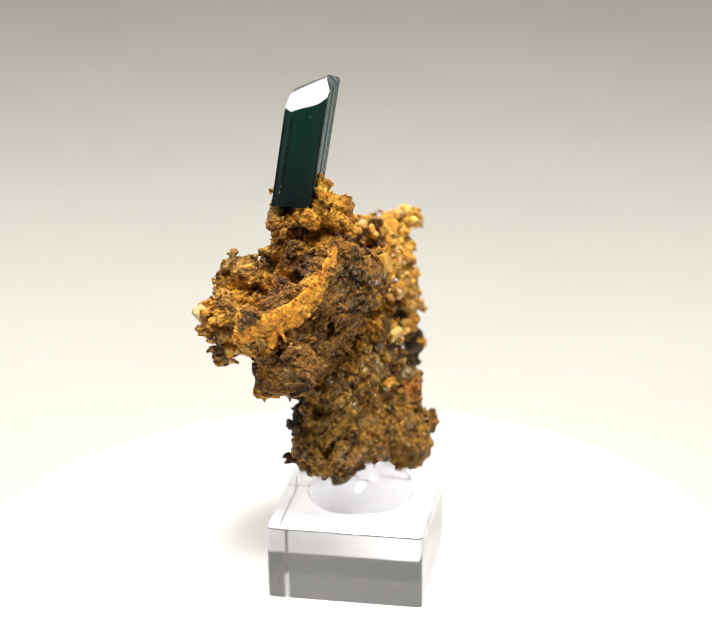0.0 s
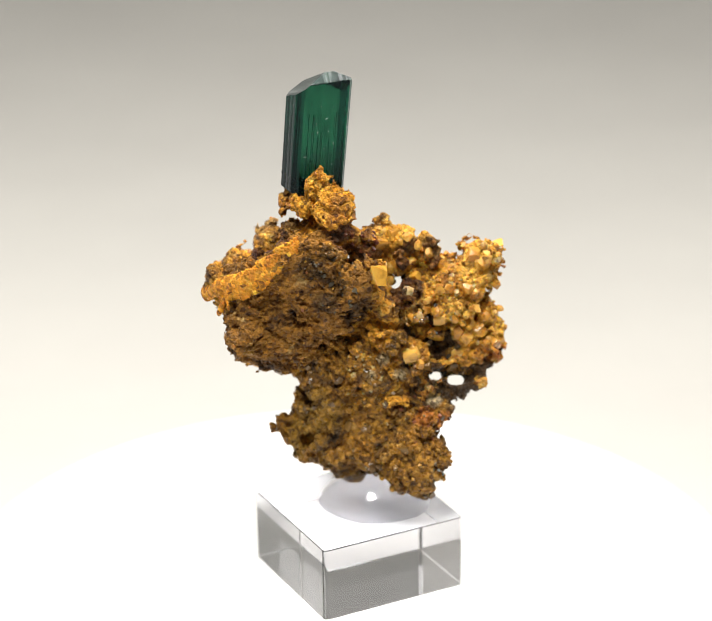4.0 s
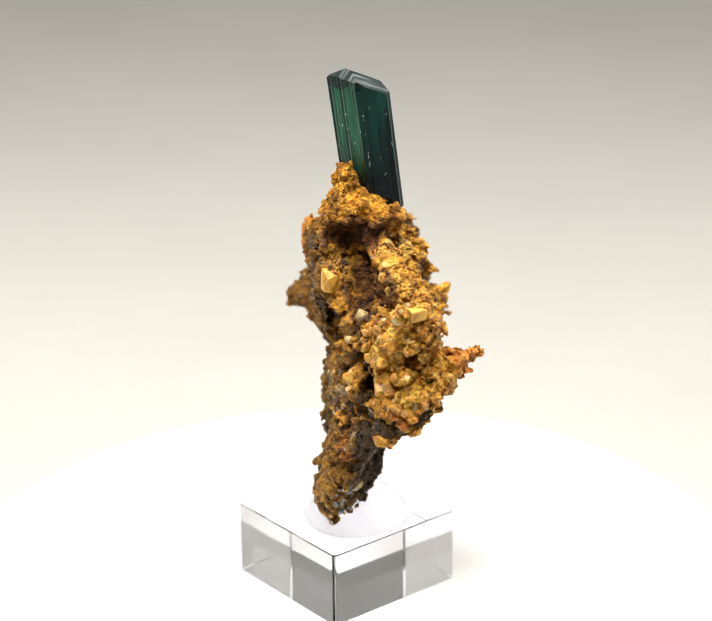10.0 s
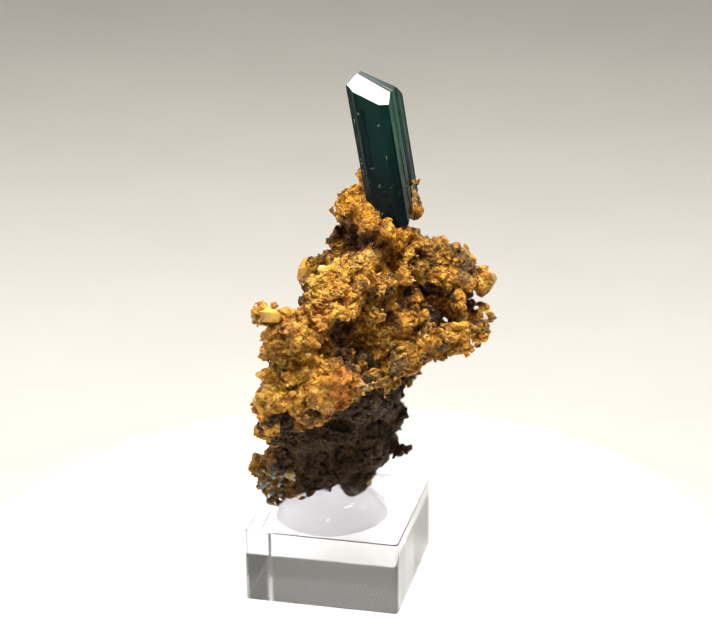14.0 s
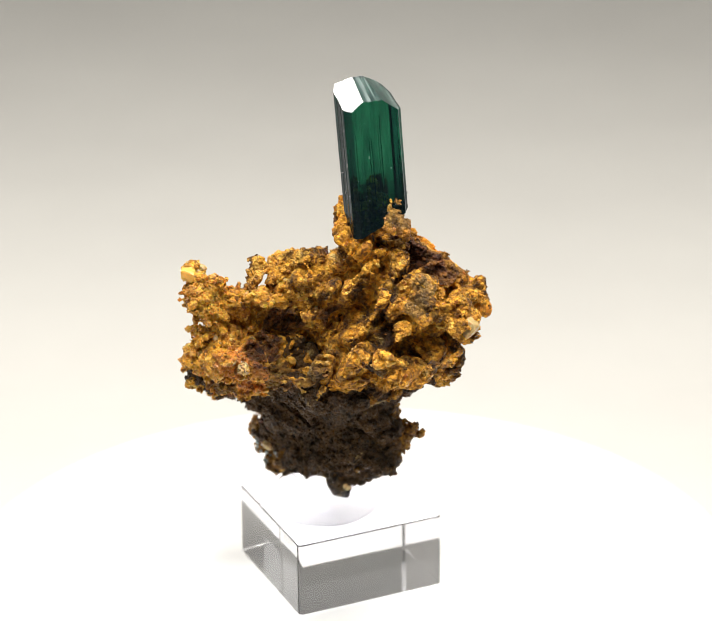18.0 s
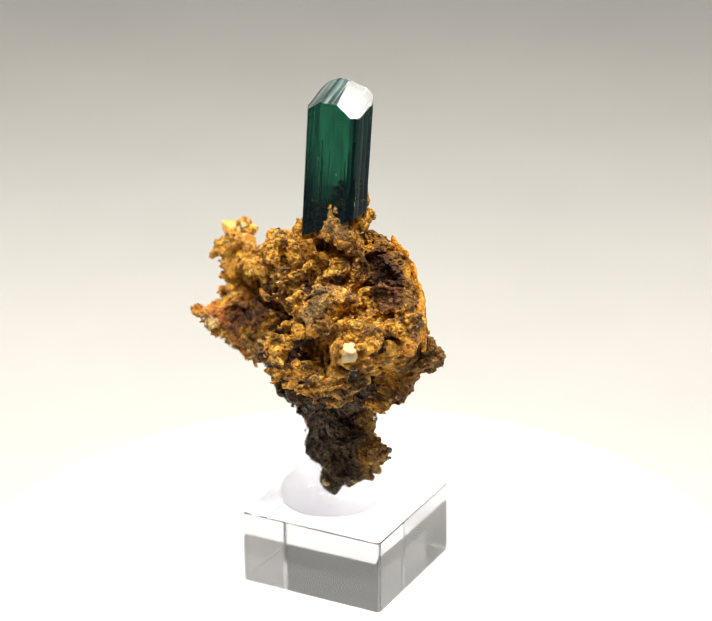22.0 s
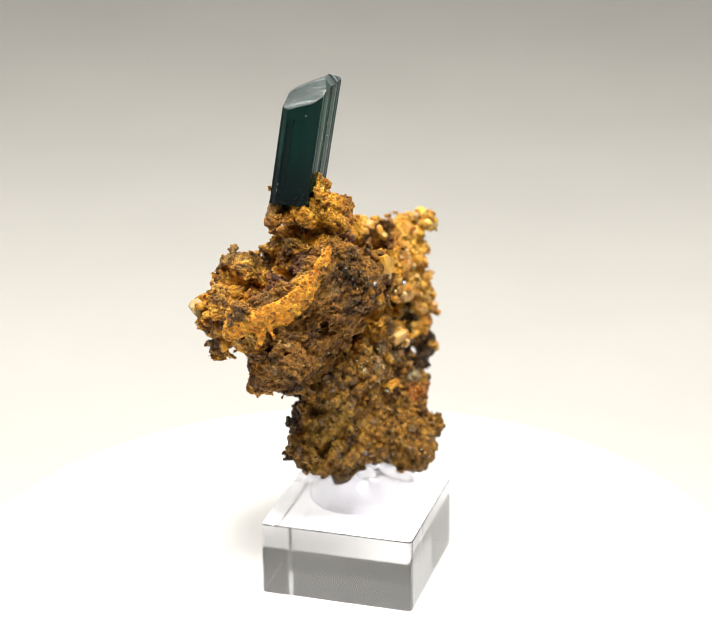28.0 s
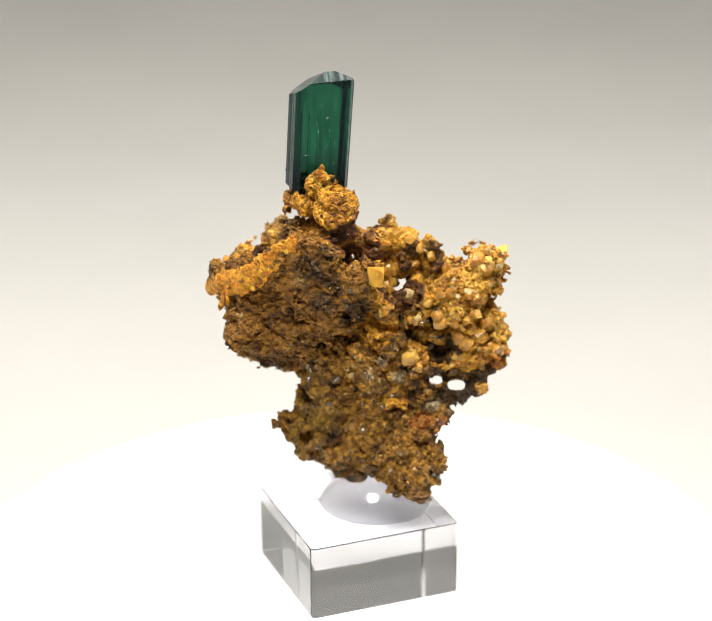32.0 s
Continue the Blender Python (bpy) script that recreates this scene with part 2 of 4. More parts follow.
MICA = stone_material("silvery_mica", (0.10, 0.105, 0.115), (0.42, 0.43, 0.45), 0.25, 0.85)
BLADE = matrix_material("orange_blade", ((0.64, 0.22, 0.010), (0.76, 0.31, 0.015), (0.82, 0.38, 0.025), (0.86, 0.50, 0.07)), (0.66, 0.25, 0.014), -0.12, -0.06, 0.5, None, 0.2)


# ---- building helpers ----
def part(name, bm, mat, parent, label=""):
    me = bpy.data.meshes.new(name)
    bm.to_mesh(me)
    bm.free()
    me.materials.append(mat)
    ob = new(name, me)
    ob.parent = parent
    if label:
        tagged(ob, label)
    return ob


def smooth(ob, on=True):
    for poly in ob.data.polygons:
        poly.use_smooth = on
    return ob


# ---- scalar field of the matrix, in millimetres ----
STEP = 0.245


class Field:
    def __init__(self, lo, hi, step=STEP):
        self.lo, self.step = np.array(lo, float), step
        self.n = np.ceil((np.array(hi, float) - self.lo) / step).astype(int) + 1
        self.d = np.full(self.n, 9.0, np.float32)
        self.lined = []
        self.squash = 1.0

    def window(self, lo, hi):
        a = np.clip(np.floor((np.array(lo) - self.lo) / self.step).astype(int), 0, self.n - 1)
        b = np.clip(np.ceil((np.array(hi) - self.lo) / self.step).astype(int) + 1, 1, self.n)
        axes = [self.lo[i] + self.step * np.arange(a[i], b[i]) for i in range(3)]
        return tuple(slice(a[i], b[i]) for i in range(3)), np.stack(np.meshgrid(*axes, indexing="ij"), -1)


def ellipsoid(f, x, y, z, a, b, c, rx, ry, rz, reach):
    radii = np.array((a, b, c))
    turn = np.array(Euler((radians(rx), radians(ry), radians(rz))).to_matrix())
    span = np.sqrt(((turn * radii) ** 2).sum(1)) + reach
    at = np.array((x, y, z))
    win, p = f.window(at - span, at + span)
    q = (p - at) @ turn
    k0 = np.sqrt(((q / radii) ** 2).sum(-1)) + 1e-6
    k1 = np.sqrt(((q / radii ** 2) ** 2).sum(-1)) + 1e-6
    return win, (k0 * (k0 - 1) / k1).astype(np.float32)


def lump(f, x, y, z, a, b, c, rx=0, ry=0, rz=0, blend=0.7):
    """Adds a rounded lump: centre, half axes and turn."""
    win, d = ellipsoid(f, x, y, z, a, b, c, rx, ry, rz, 3.0)
    old = f.d[win]
    h = np.clip(0.5 + 0.5 * (old - d) / blend, 0, 1)
    f.d[win] = old * (1 - h) + d * h - blend * h * (1 - h)


def hollow(f, x, y, z, a, b, c, rx=0, ry=0, rz=0):
    """Takes a rounded cavity away."""
    win, d = ellipsoid(f, x, y, z, a, b, c, rx, ry, rz, 1.0)
    f.d[win] = np.maximum(f.d[win], -d)


TABLES = {}


def table_of(size, seed):
    """Random numbers of the grains of one lattice, over the specimen and some way round it."""
    if (size, seed) not in TABLES:
        n = int(84 / size) + 3
        TABLES[(size, seed)] = np.random.default_rng(seed).random((n * n * n, 8), dtype=np.float32)
    return TABLES[(size, seed)], int(84 / size) + 3


def grains(p, size, seed):
    """Nearest grain of a jittered lattice: relief of tilted grain faces (-1 to 1), the gap to the next grain, a shade."""
    table, n = table_of(size, seed)
    q = ((p - np.array((-42.0, -40.0, 5.0))) / size).astype(np.float32)
    c = np.floor(q).astype(np.int32)
    best = np.full(len(p), 9e9, np.float32)
    second = best.copy()
    cell = np.zeros(len(p), np.int32)
    off = np.zeros_like(q)
    for dx in (-1, 0, 1):
        for dy in (-1, 0, 1):
            for dz in (-1, 0, 1):
                i = c + np.array((dx, dy, dz), np.int32)
                k = (np.clip(i[:, 0], 0, n - 1) * n + np.clip(i[:, 1], 0, n - 1)) * n + np.clip(i[:, 2], 0, n - 1)
                r = q - i - table[k, :3]
                d = np.einsum("ij,ij->i", r, r)
                nearer = d < best
                second = np.where(nearer, best, np.minimum(second, d))
                cell = np.where(nearer, k, cell)
                off[nearer] = r[nearer]
                best = np.where(nearer, d, best)
    t = table[cell]
    face = ((t[:, 3:6] - 0.5) * off).sum(-1) * 1.6 + (t[:, 6] - 0.5) * 1.2
    return face, np.sqrt(second) - np.sqrt(best), t[:, 7], np.sqrt(best)


def flattened(p, squash):
    return np.stack([p[:, 0], p[:, 1], 50 + (p[:, 2] - 50) * squash], 1)


def roughen(f, big, coarse, fine, seed, swell=0.45, calm=None, squash=1.0, rift=0.0, deep=1.1, facet=0.5):
    """Breaks the skin of the field into clumps and crystal grains of three sizes, parted by crevices."""
    f.squash = squash
    near = np.argwhere((f.d < 1.9) & (f.d > -1.3 - deep))
    p = f.lo + near * f.step
    warp = np.stack([np.sin(p[:, 1] * 0.9 + p[:, 2] * 0.5), np.sin(p[:, 2] * 0.8 + p[:, 0] * 0.6 + 1), np.sin(p[:, 0] * 0.85 + p[:, 1] * 0.45 + 2)], 1)
    g, gap_g, _, dome_g = grains(p + 0.8 * warp, 4.4, seed + 40)
    a, gap_a, _, dome_a = grains(flattened(p + 0.3 * warp, squash), 2.1, seed)
    b, gap_b, _, dome_b = grains(flattened(p, squash), 0.95, seed + 20)
    if calm:
        still = np.clip((calm[0] * p[:, 0] + calm[1] * p[:, 1] - calm[2]) / 2, 0, 1)
        big, coarse, fine = big * (1 - 0.6 * still), coarse * (1 - 0.25 * still), fine * (1 - 0.3 * still)
    d0 = f.d[tuple(near.T)] - swell
    d = d0
    if rift:
        _, gap_r, _, dome_r = grains(p + 1.4 * warp, 8.6, seed + 60)
        calmer = 1.0 if not calm else 1 - 0.85 * np.clip((calm[0] * p[:, 0] + calm[1] * p[:, 1] - calm[2]) / 2, 0, 1)
        d = d + rift * calmer * (1.6 * (dome_r - 0.45) + 12.0 * np.clip(0.25 - gap_r, 0, 1))
    d = d + big * (0.4 * g + 2.6 * (dome_g - 0.45) + 2.8 * np.clip(0.28 - gap_g, 0, 1))
    d = d + coarse * ((0.4 + facet) * a + (1.8 - 1.3 * facet) * (dome_a - 0.45) + 1.6 * np.clip(0.30 - gap_a, 0, 1))
    d = d + fine * ((0.6 + 0.5 * facet) * b + (1.0 - 0.7 * facet) * (dome_b - 0.45) + 1.6 * np.clip(0.25 - gap_b, 0, 1))
    f.d[tuple(near.T)] = np.minimum(d, d0 + deep + 0.6 * np.clip(-d0, 0, 2))


# mineral zones of the matrix: colour, and where they lie (x, y, z and reach in millimetres)
TONES = {"smoky": (0.055, 0.034, 0.016), "milky": (0.52, 0.42, 0.24), "olive": (0.30, 0.165, 0.020), "rust": (0.46, 0.14, 0.02), "dull": (0.24, 0.15, 0.05),
         "gold": (0.78, 0.45, 0.075), "orange": (0.68, 0.34, 0.03), "red": (0.20, 0.045, 0.02), "dark": (0.045, 0.026, 0.010)}
GLOSSY = ("smoky", "milky")
ZONES = [(-1.5, 25.6, 48.2, 3.8, "rust"), (0.9, 4.4, 57.0, 2.6, "red"), (-0.4, 2.6, 66.0, 2.6, "red"), (0.5, 20.0, 42.6, 4.0, "rust"), (4.0, 23.6, 41.6, 3.2, "dark"), (7.0, 20.5, 39.6, 2.8, "rust"), (-2.6, 16.6, 43.4, 3.6, "dark"), (-4.6, 20.6, 46.4, 2.6, "red"), (7.3, 9.3, 50.7, 3.0, "smoky"), (5.2, -0.5, 53.0, 3.0, "dark"), (2.0, -6.0, 55.0, 2.6, "dark"), (8.6, 5.4, 46.5, 2.4, "smoky"), (0.2, -7.7, 61.6, 2.8, "smoky"), (1.3, -5.1, 64.0, 2.0, "smoky"), (3.2, -4.0, 58.5, 2.2, "smoky"), (9.0, 11.0, 48.0, 2.6, "smoky"),
         (7.7, 7.7, 51.4, 2.2, "smoky"), (11.2, 14.6, 43.4, 1.9, "smoky"), (11.8, 12.6, 36.6, 1.8, "smoky"), (-21.6, 0.2, 59.2, 2.4, "dull"),
         (6.3, 3.2, 43.2, 1.5, "milky"), (11.2, 11.4, 34.6, 1.6, "milky"), (8.0, 5.6, 39.8, 1.5, "milky"), (5.5, 1.0, 40.4, 1.3, "milky"), (9.4, 8.4, 41.2, 1.1, "milky"), (4.6, -0.6, 44.4, 1.0, "milky"), (-3.9, 25.1, 48.2, 2.2, "milky"),
         (-1.4, -5.9, 33.0, 5.0, "olive"), (-4.0, -7.0, 28.6, 4.0, "olive"), (-8.6, -17.2, 46.1, 2.8, "olive"), (-6.0, -6.4, 24.0, 3.0, "olive"),
         (12.0, 8.5, 32.6, 2.2, "rust"), (13.9, 11.2, 31.6, 1.8, "rust"), (13.8, 23.5, 41.9, 2.4, "rust"), (8.6, 9.4, 55.2, 1.4, "rust"), (-10.4, 23.1, 46.0, 4.0, "rust"),
         (11.5, 20.8, 58.1, 3.6, "gold"), (10.3, 22.5, 59.2, 3.6, "gold"), (4.8, 12.1, 63.1, 3.6, "gold"), (6.9, 7.0, 56.4, 2.2, "milky"), (5.4, 15.9, 61.8, 3.2, "gold"),
         (-1.8, 13.2, 65.7, 3.0, "gold"), (7.7, 24.4, 56.9, 3.4, "gold"), (13.0, 24.6, 46.7, 2.8, "gold"), (11.3, 16.1, 50.0, 3.4, "gold"), (10.5, 24.1, 52.0, 3.0, "gold"),
         (-5.5, -13.3, 61.6, 2.6, "orange"), (-14.6, -17.4, 54.3, 3.4, "gold"), (-10.0, -17.0, 57.0, 2.6, "gold"), (-14.3, -17.0, 56.0, 2.6, "gold"),
         (-8.6, -5.6, 67.6, 2.6, "dull"), (-20.7, -2.9, 63.2, 3.2, "dull"), (-12.6, -3.0, 73.0, 3.4, "dull"), (-24.0, -10.0, 49.0, 2.4, "dark"), (-3.0, -4.0, 72.0, 3.0, "orange"),
         (-10.6, -11.9, 61.3, 2.2, "red"), (-22.6, -11.6, 53.2, 1.4, "red"), (0.9, 2.6, 65.1, 2.2, "red"), (-8.6, 14.2, 45.6, 4.0, "dark"), (-18.0, 6.0, 44.6, 3.6, "dark")]


def skin(f, name, mat, parent, label, seed, zones=True):
    """The surface of the field as one mesh (one vertex per crossed cell)."""
    s = f.d < 0
    s[0], s[-1], s[:, 0], s[:, -1], s[:, :, 0], s[:, :, -1] = (False,) * 6
    dd = np.where(s, np.minimum(f.d, -1e-4), np.maximum(f.d, 1e-4))
    n = np.array(s.shape) - 1
    count = np.zeros(n, np.int8)
    for i in (0, 1):
        for j in (0, 1):
            for k in (0, 1):
                count += s[i:n[0] + i, j:n[1] + j, k:n[2] + k]
    cells = np.argwhere((count > 0) & (count < 8))
    index = np.full(n, -1, np.int64)
    index[tuple(cells.T)] = np.arange(len(cells))
    acc, num = np.zeros((len(cells), 3)), np.zeros(len(cells))
    corners = [(i, j, k) for i in (0, 1) for j in (0, 1) for k in (0, 1)]
    for a in corners:
        for axis in range(3):
            if a[axis]:
                continue
            b = list(a)
            b[axis] = 1
            va = dd[tuple((cells + a).T)]
            vb = dd[tuple((cells + b).T)]
            cross = (va < 0) != (vb < 0)
            t = np.where(cross, va / np.where(cross, va - vb, 1), 0)
            point = np.tile(np.array(a, float), (len(cells), 1))
            point[:, axis] = t
            acc[cross] += point[cross]
            num[cross] += 1
    verts = f.lo + (cells + acc / num[:, None]) * f.step
    quads = []
    for axis in range(3):
        u, v = (axis + 1) % 3, (axis + 2) % 3
        step = np.zeros(3, int)
        step[axis] = 1
        lo_s = s[tuple(slice(0, -1) if k == axis else slice(1, -1) for k in range(3))]
        hi_s = s[tuple(slice(1, None) if k == axis else slice(1, -1) for k in range(3))]
        at = np.argwhere(lo_s != hi_s)
        inside = lo_s[tuple(at.T)]
        at = at + np.array([0 if k == axis else 1 for k in range(3)])
        eu, ev = np.eye(3, dtype=int)[u], np.eye(3, dtype=int)[v]
        q = np.stack([index[tuple((at - o).T)] for o in (eu + ev, ev, 0 * eu, eu)], 1)
        q[~inside] = q[~inside][:, ::-1]
        quads.append(q)
    faces = np.concatenate(quads)
    faces = faces[(faces >= 0).all(1)]
    # loose crumbs fall off: only the piece with the most vertices stays
    mark = np.arange(len(verts))
    while True:
        low = mark[faces].min(1)
        fresh = mark.copy()
        for k in range(4):
            np.minimum.at(fresh, faces[:, k], low)
        fresh = fresh[fresh]
        if (fresh == mark).all():
            break
        mark = fresh
    main = np.bincount(mark).argmax()
    faces = faces[mark[faces[:, 0]] == main]
    used = np.unique(faces)
    back = np.zeros(len(verts), np.int64)
    back[used] = np.arange(len(used))
    verts, faces = verts[used], back[faces]
    me = bpy.data.meshes.new(name)
    me.from_pydata((verts * MM).tolist(), [], faces.tolist())
    _, _, shade, _ = grains(flattened(verts, f.squash), 2.1, seed)
    _, _, shade2, _ = grains(flattened(verts, f.squash), 0.95, seed + 20)
    at = me.attributes.new("grain", "FLOAT", "POINT")
    at.data.foreach_set("value", (0.25 * shade + 0.75 * shade2).astype(np.float32))
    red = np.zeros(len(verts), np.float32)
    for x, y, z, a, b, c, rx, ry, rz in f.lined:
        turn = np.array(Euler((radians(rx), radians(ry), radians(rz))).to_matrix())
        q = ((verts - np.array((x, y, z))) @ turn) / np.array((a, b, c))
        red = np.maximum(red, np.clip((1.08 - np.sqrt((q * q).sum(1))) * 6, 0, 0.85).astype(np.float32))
    tint = np.zeros((len(verts), 4), np.float32)
    wet = np.zeros(len(verts), np.float32)
    for x, y, z, r, kind in ZONES if zones else []:
        w = np.clip((1.25 - np.sqrt(((verts - np.array((x, y, z))) ** 2).sum(1)) / r) * 1.6, 0, 1)
        over = w > tint[:, 3]
        tint[over, :3] = TONES[kind]
        tint[over, 3] = w[over]
        wet[over] = w[over] if kind in GLOSSY else 0
    me.attributes.new("tone", "FLOAT_COLOR", "POINT").data.foreach_set("color", tint.ravel())
    me.attributes.new("wet", "FLOAT", "POINT").data.foreach_set("value", wet)
    me.attributes.new("lining_shade", "FLOAT", "POINT").data.foreach_set("value", red)
    me.materials.append(mat)
    ob = new(name, me)
    ob.parent = parent
    if label:
        tagged(ob, label)
    return ob


# ---- the setting ----
def table():
    bm = bmesh.new()
    rows = []
    for y, z in [(-0.62, 0)] + [(0.5 + 0.3 * math.sin(a), 0.3 - 0.3 * math.cos(a)) for a in [i * math.pi / 2 / 24 for i in range(25)]] + [(0.8, 1.0)]:
        rows.append([bm.verts.new((x, y, z)) for x in (-0.42, 0.42)])
    for a, b in zip(rows, rows[1:]):
        bm.faces.new((a[0], a[1], b[1], b[0]))
    me = bpy.data.meshes.new("backdrop")
    bm.to_mesh(me)
    bm.free()
    me.materials.append(PAPER)
    ob = new("backdrop", me)
    ob.location.z = TABLE_Z
    smooth(ob)
    tagged(ob, "plain off-white paper sweep under and behind the turntable", "backdrop", kind="structure")


TABLE_Z = -0.022


def wall(name, label, a, b):
    """Plain upright white panel, 8 mm thick, added out of view to bounce light."""
    a, b = Vector(a), Vector(b)
    off = Vector((b.y - a.y, a.x - b.x)).normalized() * 0.008
    bm = bmesh.new()
    foot = [bm.verts.new((p.x, p.y, TABLE_Z)) for p in (a, b, b + off, a + off)]
    head = [bm.verts.new((v.co.x, v.co.y, 0.66)) for v in foot]
    for i in range(4):
        bm.faces.new((foot[i], foot[(i + 1) % 4], head[(i + 1) % 4], head[i]))
    bm.faces.new(list(reversed(foot)))
    bm.faces.new(head)
    bmesh.ops.recalc_face_normals(bm, faces=bm.faces)
    me = bpy.data.meshes.new(name)
    bm.to_mesh(me)
    bm.free()
    me.materials.append(PAPER)
    tagged(new(name, me), label, "wall", kind="structure")




def lathe(profile, n=96):
    bm = bmesh.new()
    rings = [[bm.verts.new((r * math.cos(2 * math.pi * i / n), r * math.sin(2 * math.pi * i / n), z)) for i in range(n)] for r, z in profile]
    for a, b in zip(rings, rings[1:]):
        for i in range(n):
            bm.faces.new((a[i], a[(i + 1) % n], b[(i + 1) % n], b[i]))
    bm.faces.new(list(reversed(rings[0])))
    bm.faces.new(rings[-1])
    return bm


def turntable():
    ob = tagged(new("turntable"), "round white plastic display turntable, slowly turning", "turntable")
    ob.location.z = TABLE_Z
    h = FOOT * MM - TABLE_Z
    part("base", lathe([(0.062, 0.0), (0.064, 0.002), (0.064, 0.010), (0.060, 0.012)]), PLATTER, ob)
    p = part("platter", lathe([(0.070, 0.0125), (0.0735, 0.0135), (0.0745, 0.016), (0.0745, h - 0.002), (0.0738, h - 0.0005), (0.0725, h)], 160), PLATTER, ob, "white round platter")
    return p


# ---- acrylic block and putty ----
BLOCK = 28.5
TOP = 13.45
FOOT = -0.7
BLOCK_AT = (1.68, 0.91)
BLOCK_TURN = -55.38 + 45


MOUND_AT = (2.6, 4.3)


def mound_rim(a):
    """Outline of the putty on the block, a little uneven."""
    r = 10.1 * (1 + 0.03 * math.sin(2 * a + 0.4) + 0.012 * math.sin(5 * a))
    return MOUND_AT[0] + r * math.cos(a), MOUND_AT[1] + r * math.sin(a)


def acrylic_block():
    """Square block with rounded edges; polished all over."""
    ob = tagged(new("acrylic_base"), "square clear acrylic display block with polished edges on the turntable", "display base")
    bm = bmesh.new()
    turn = Matrix.Translation((BLOCK_AT[0], BLOCK_AT[1], 0)) @ pose(0, 0, 0, 0, 0, BLOCK_TURN)

    def loop(inset, z, r=0.8):
        h = BLOCK / 2 - inset
        pts = []
        for k, (sx, sy) in enumerate(((1, 1), (-1, 1), (-1, -1), (1, -1))):
            for i in range(7):
                a = math.pi / 2 * (k + i / 6)
                pts.append(turn @ Vector((sx * (h - r) + r * math.cos(a), sy * (h - r) + r * math.sin(a), z)))
        return [bm.verts.new(p * MM) for p in pts]

    rings = [loop(*q) for q in ((0.14, FOOT + 0.1), (0.04, FOOT + 0.14), (0.0, FOOT + 0.24), (0.0, TOP - 0.16), (0.05, TOP - 0.05), (0.15, TOP))]
    n = len(rings[0])
    for a, b in zip(rings, rings[1:]):
        for i in range(n):
            bm.faces.new((a[i], a[(i + 1) % n], b[(i + 1) % n], b[i]))
    bm.faces.new(list(reversed(rings[0])))
    bm.faces.new(rings[-1])
    b = part("block", bm, ACRYLIC, ob)
    b.visible_shadow = False
    return ob


def putty():
    ob = tagged(new("mounting_putty"), "clear round mound of mounting putty on the acrylic block", "putty")
    bm = bmesh.new()
    rings = []
    for k, (s, z) in enumerate([(1.0, 0.0), (0.995, 0.4), (0.975, 0.9), (0.93, 1.7), (0.86, 2.6), (0.77, 3.5), (0.67, 4.4), (0.55, 5.2), (0.42, 5.8), (0.28, 6.2), (0.12, 6.4)]):
        ring = []
        for i in range(72):
            a = 2 * math.pi * i / 72
            x, y = mound_rim(a)
            dx, dy = (x - MOUND_AT[0]) * s, (y - MOUND_AT[1]) * s
            up = z * (1 + 0.10 * math.sin(a + 2.0) + 0.05 * math.sin(3 * a))
            ring.append(bm.verts.new(((MOUND_AT[0] + dx) * MM, (MOUND_AT[1] + dy) * MM, (TOP + 0.03 + up) * MM)))
        rings.append(ring)
    for a, b in zip(rings, rings[1:]):
        for i in range(72):
            bm.faces.new((a[i], a[(i + 1) % 72], b[(i + 1) % 72], b[i]))
    bm.faces.new(rings[-1])
    p = smooth(part("mound", bm, GEL, ob))
    p.visible_shadow = False
    return ob


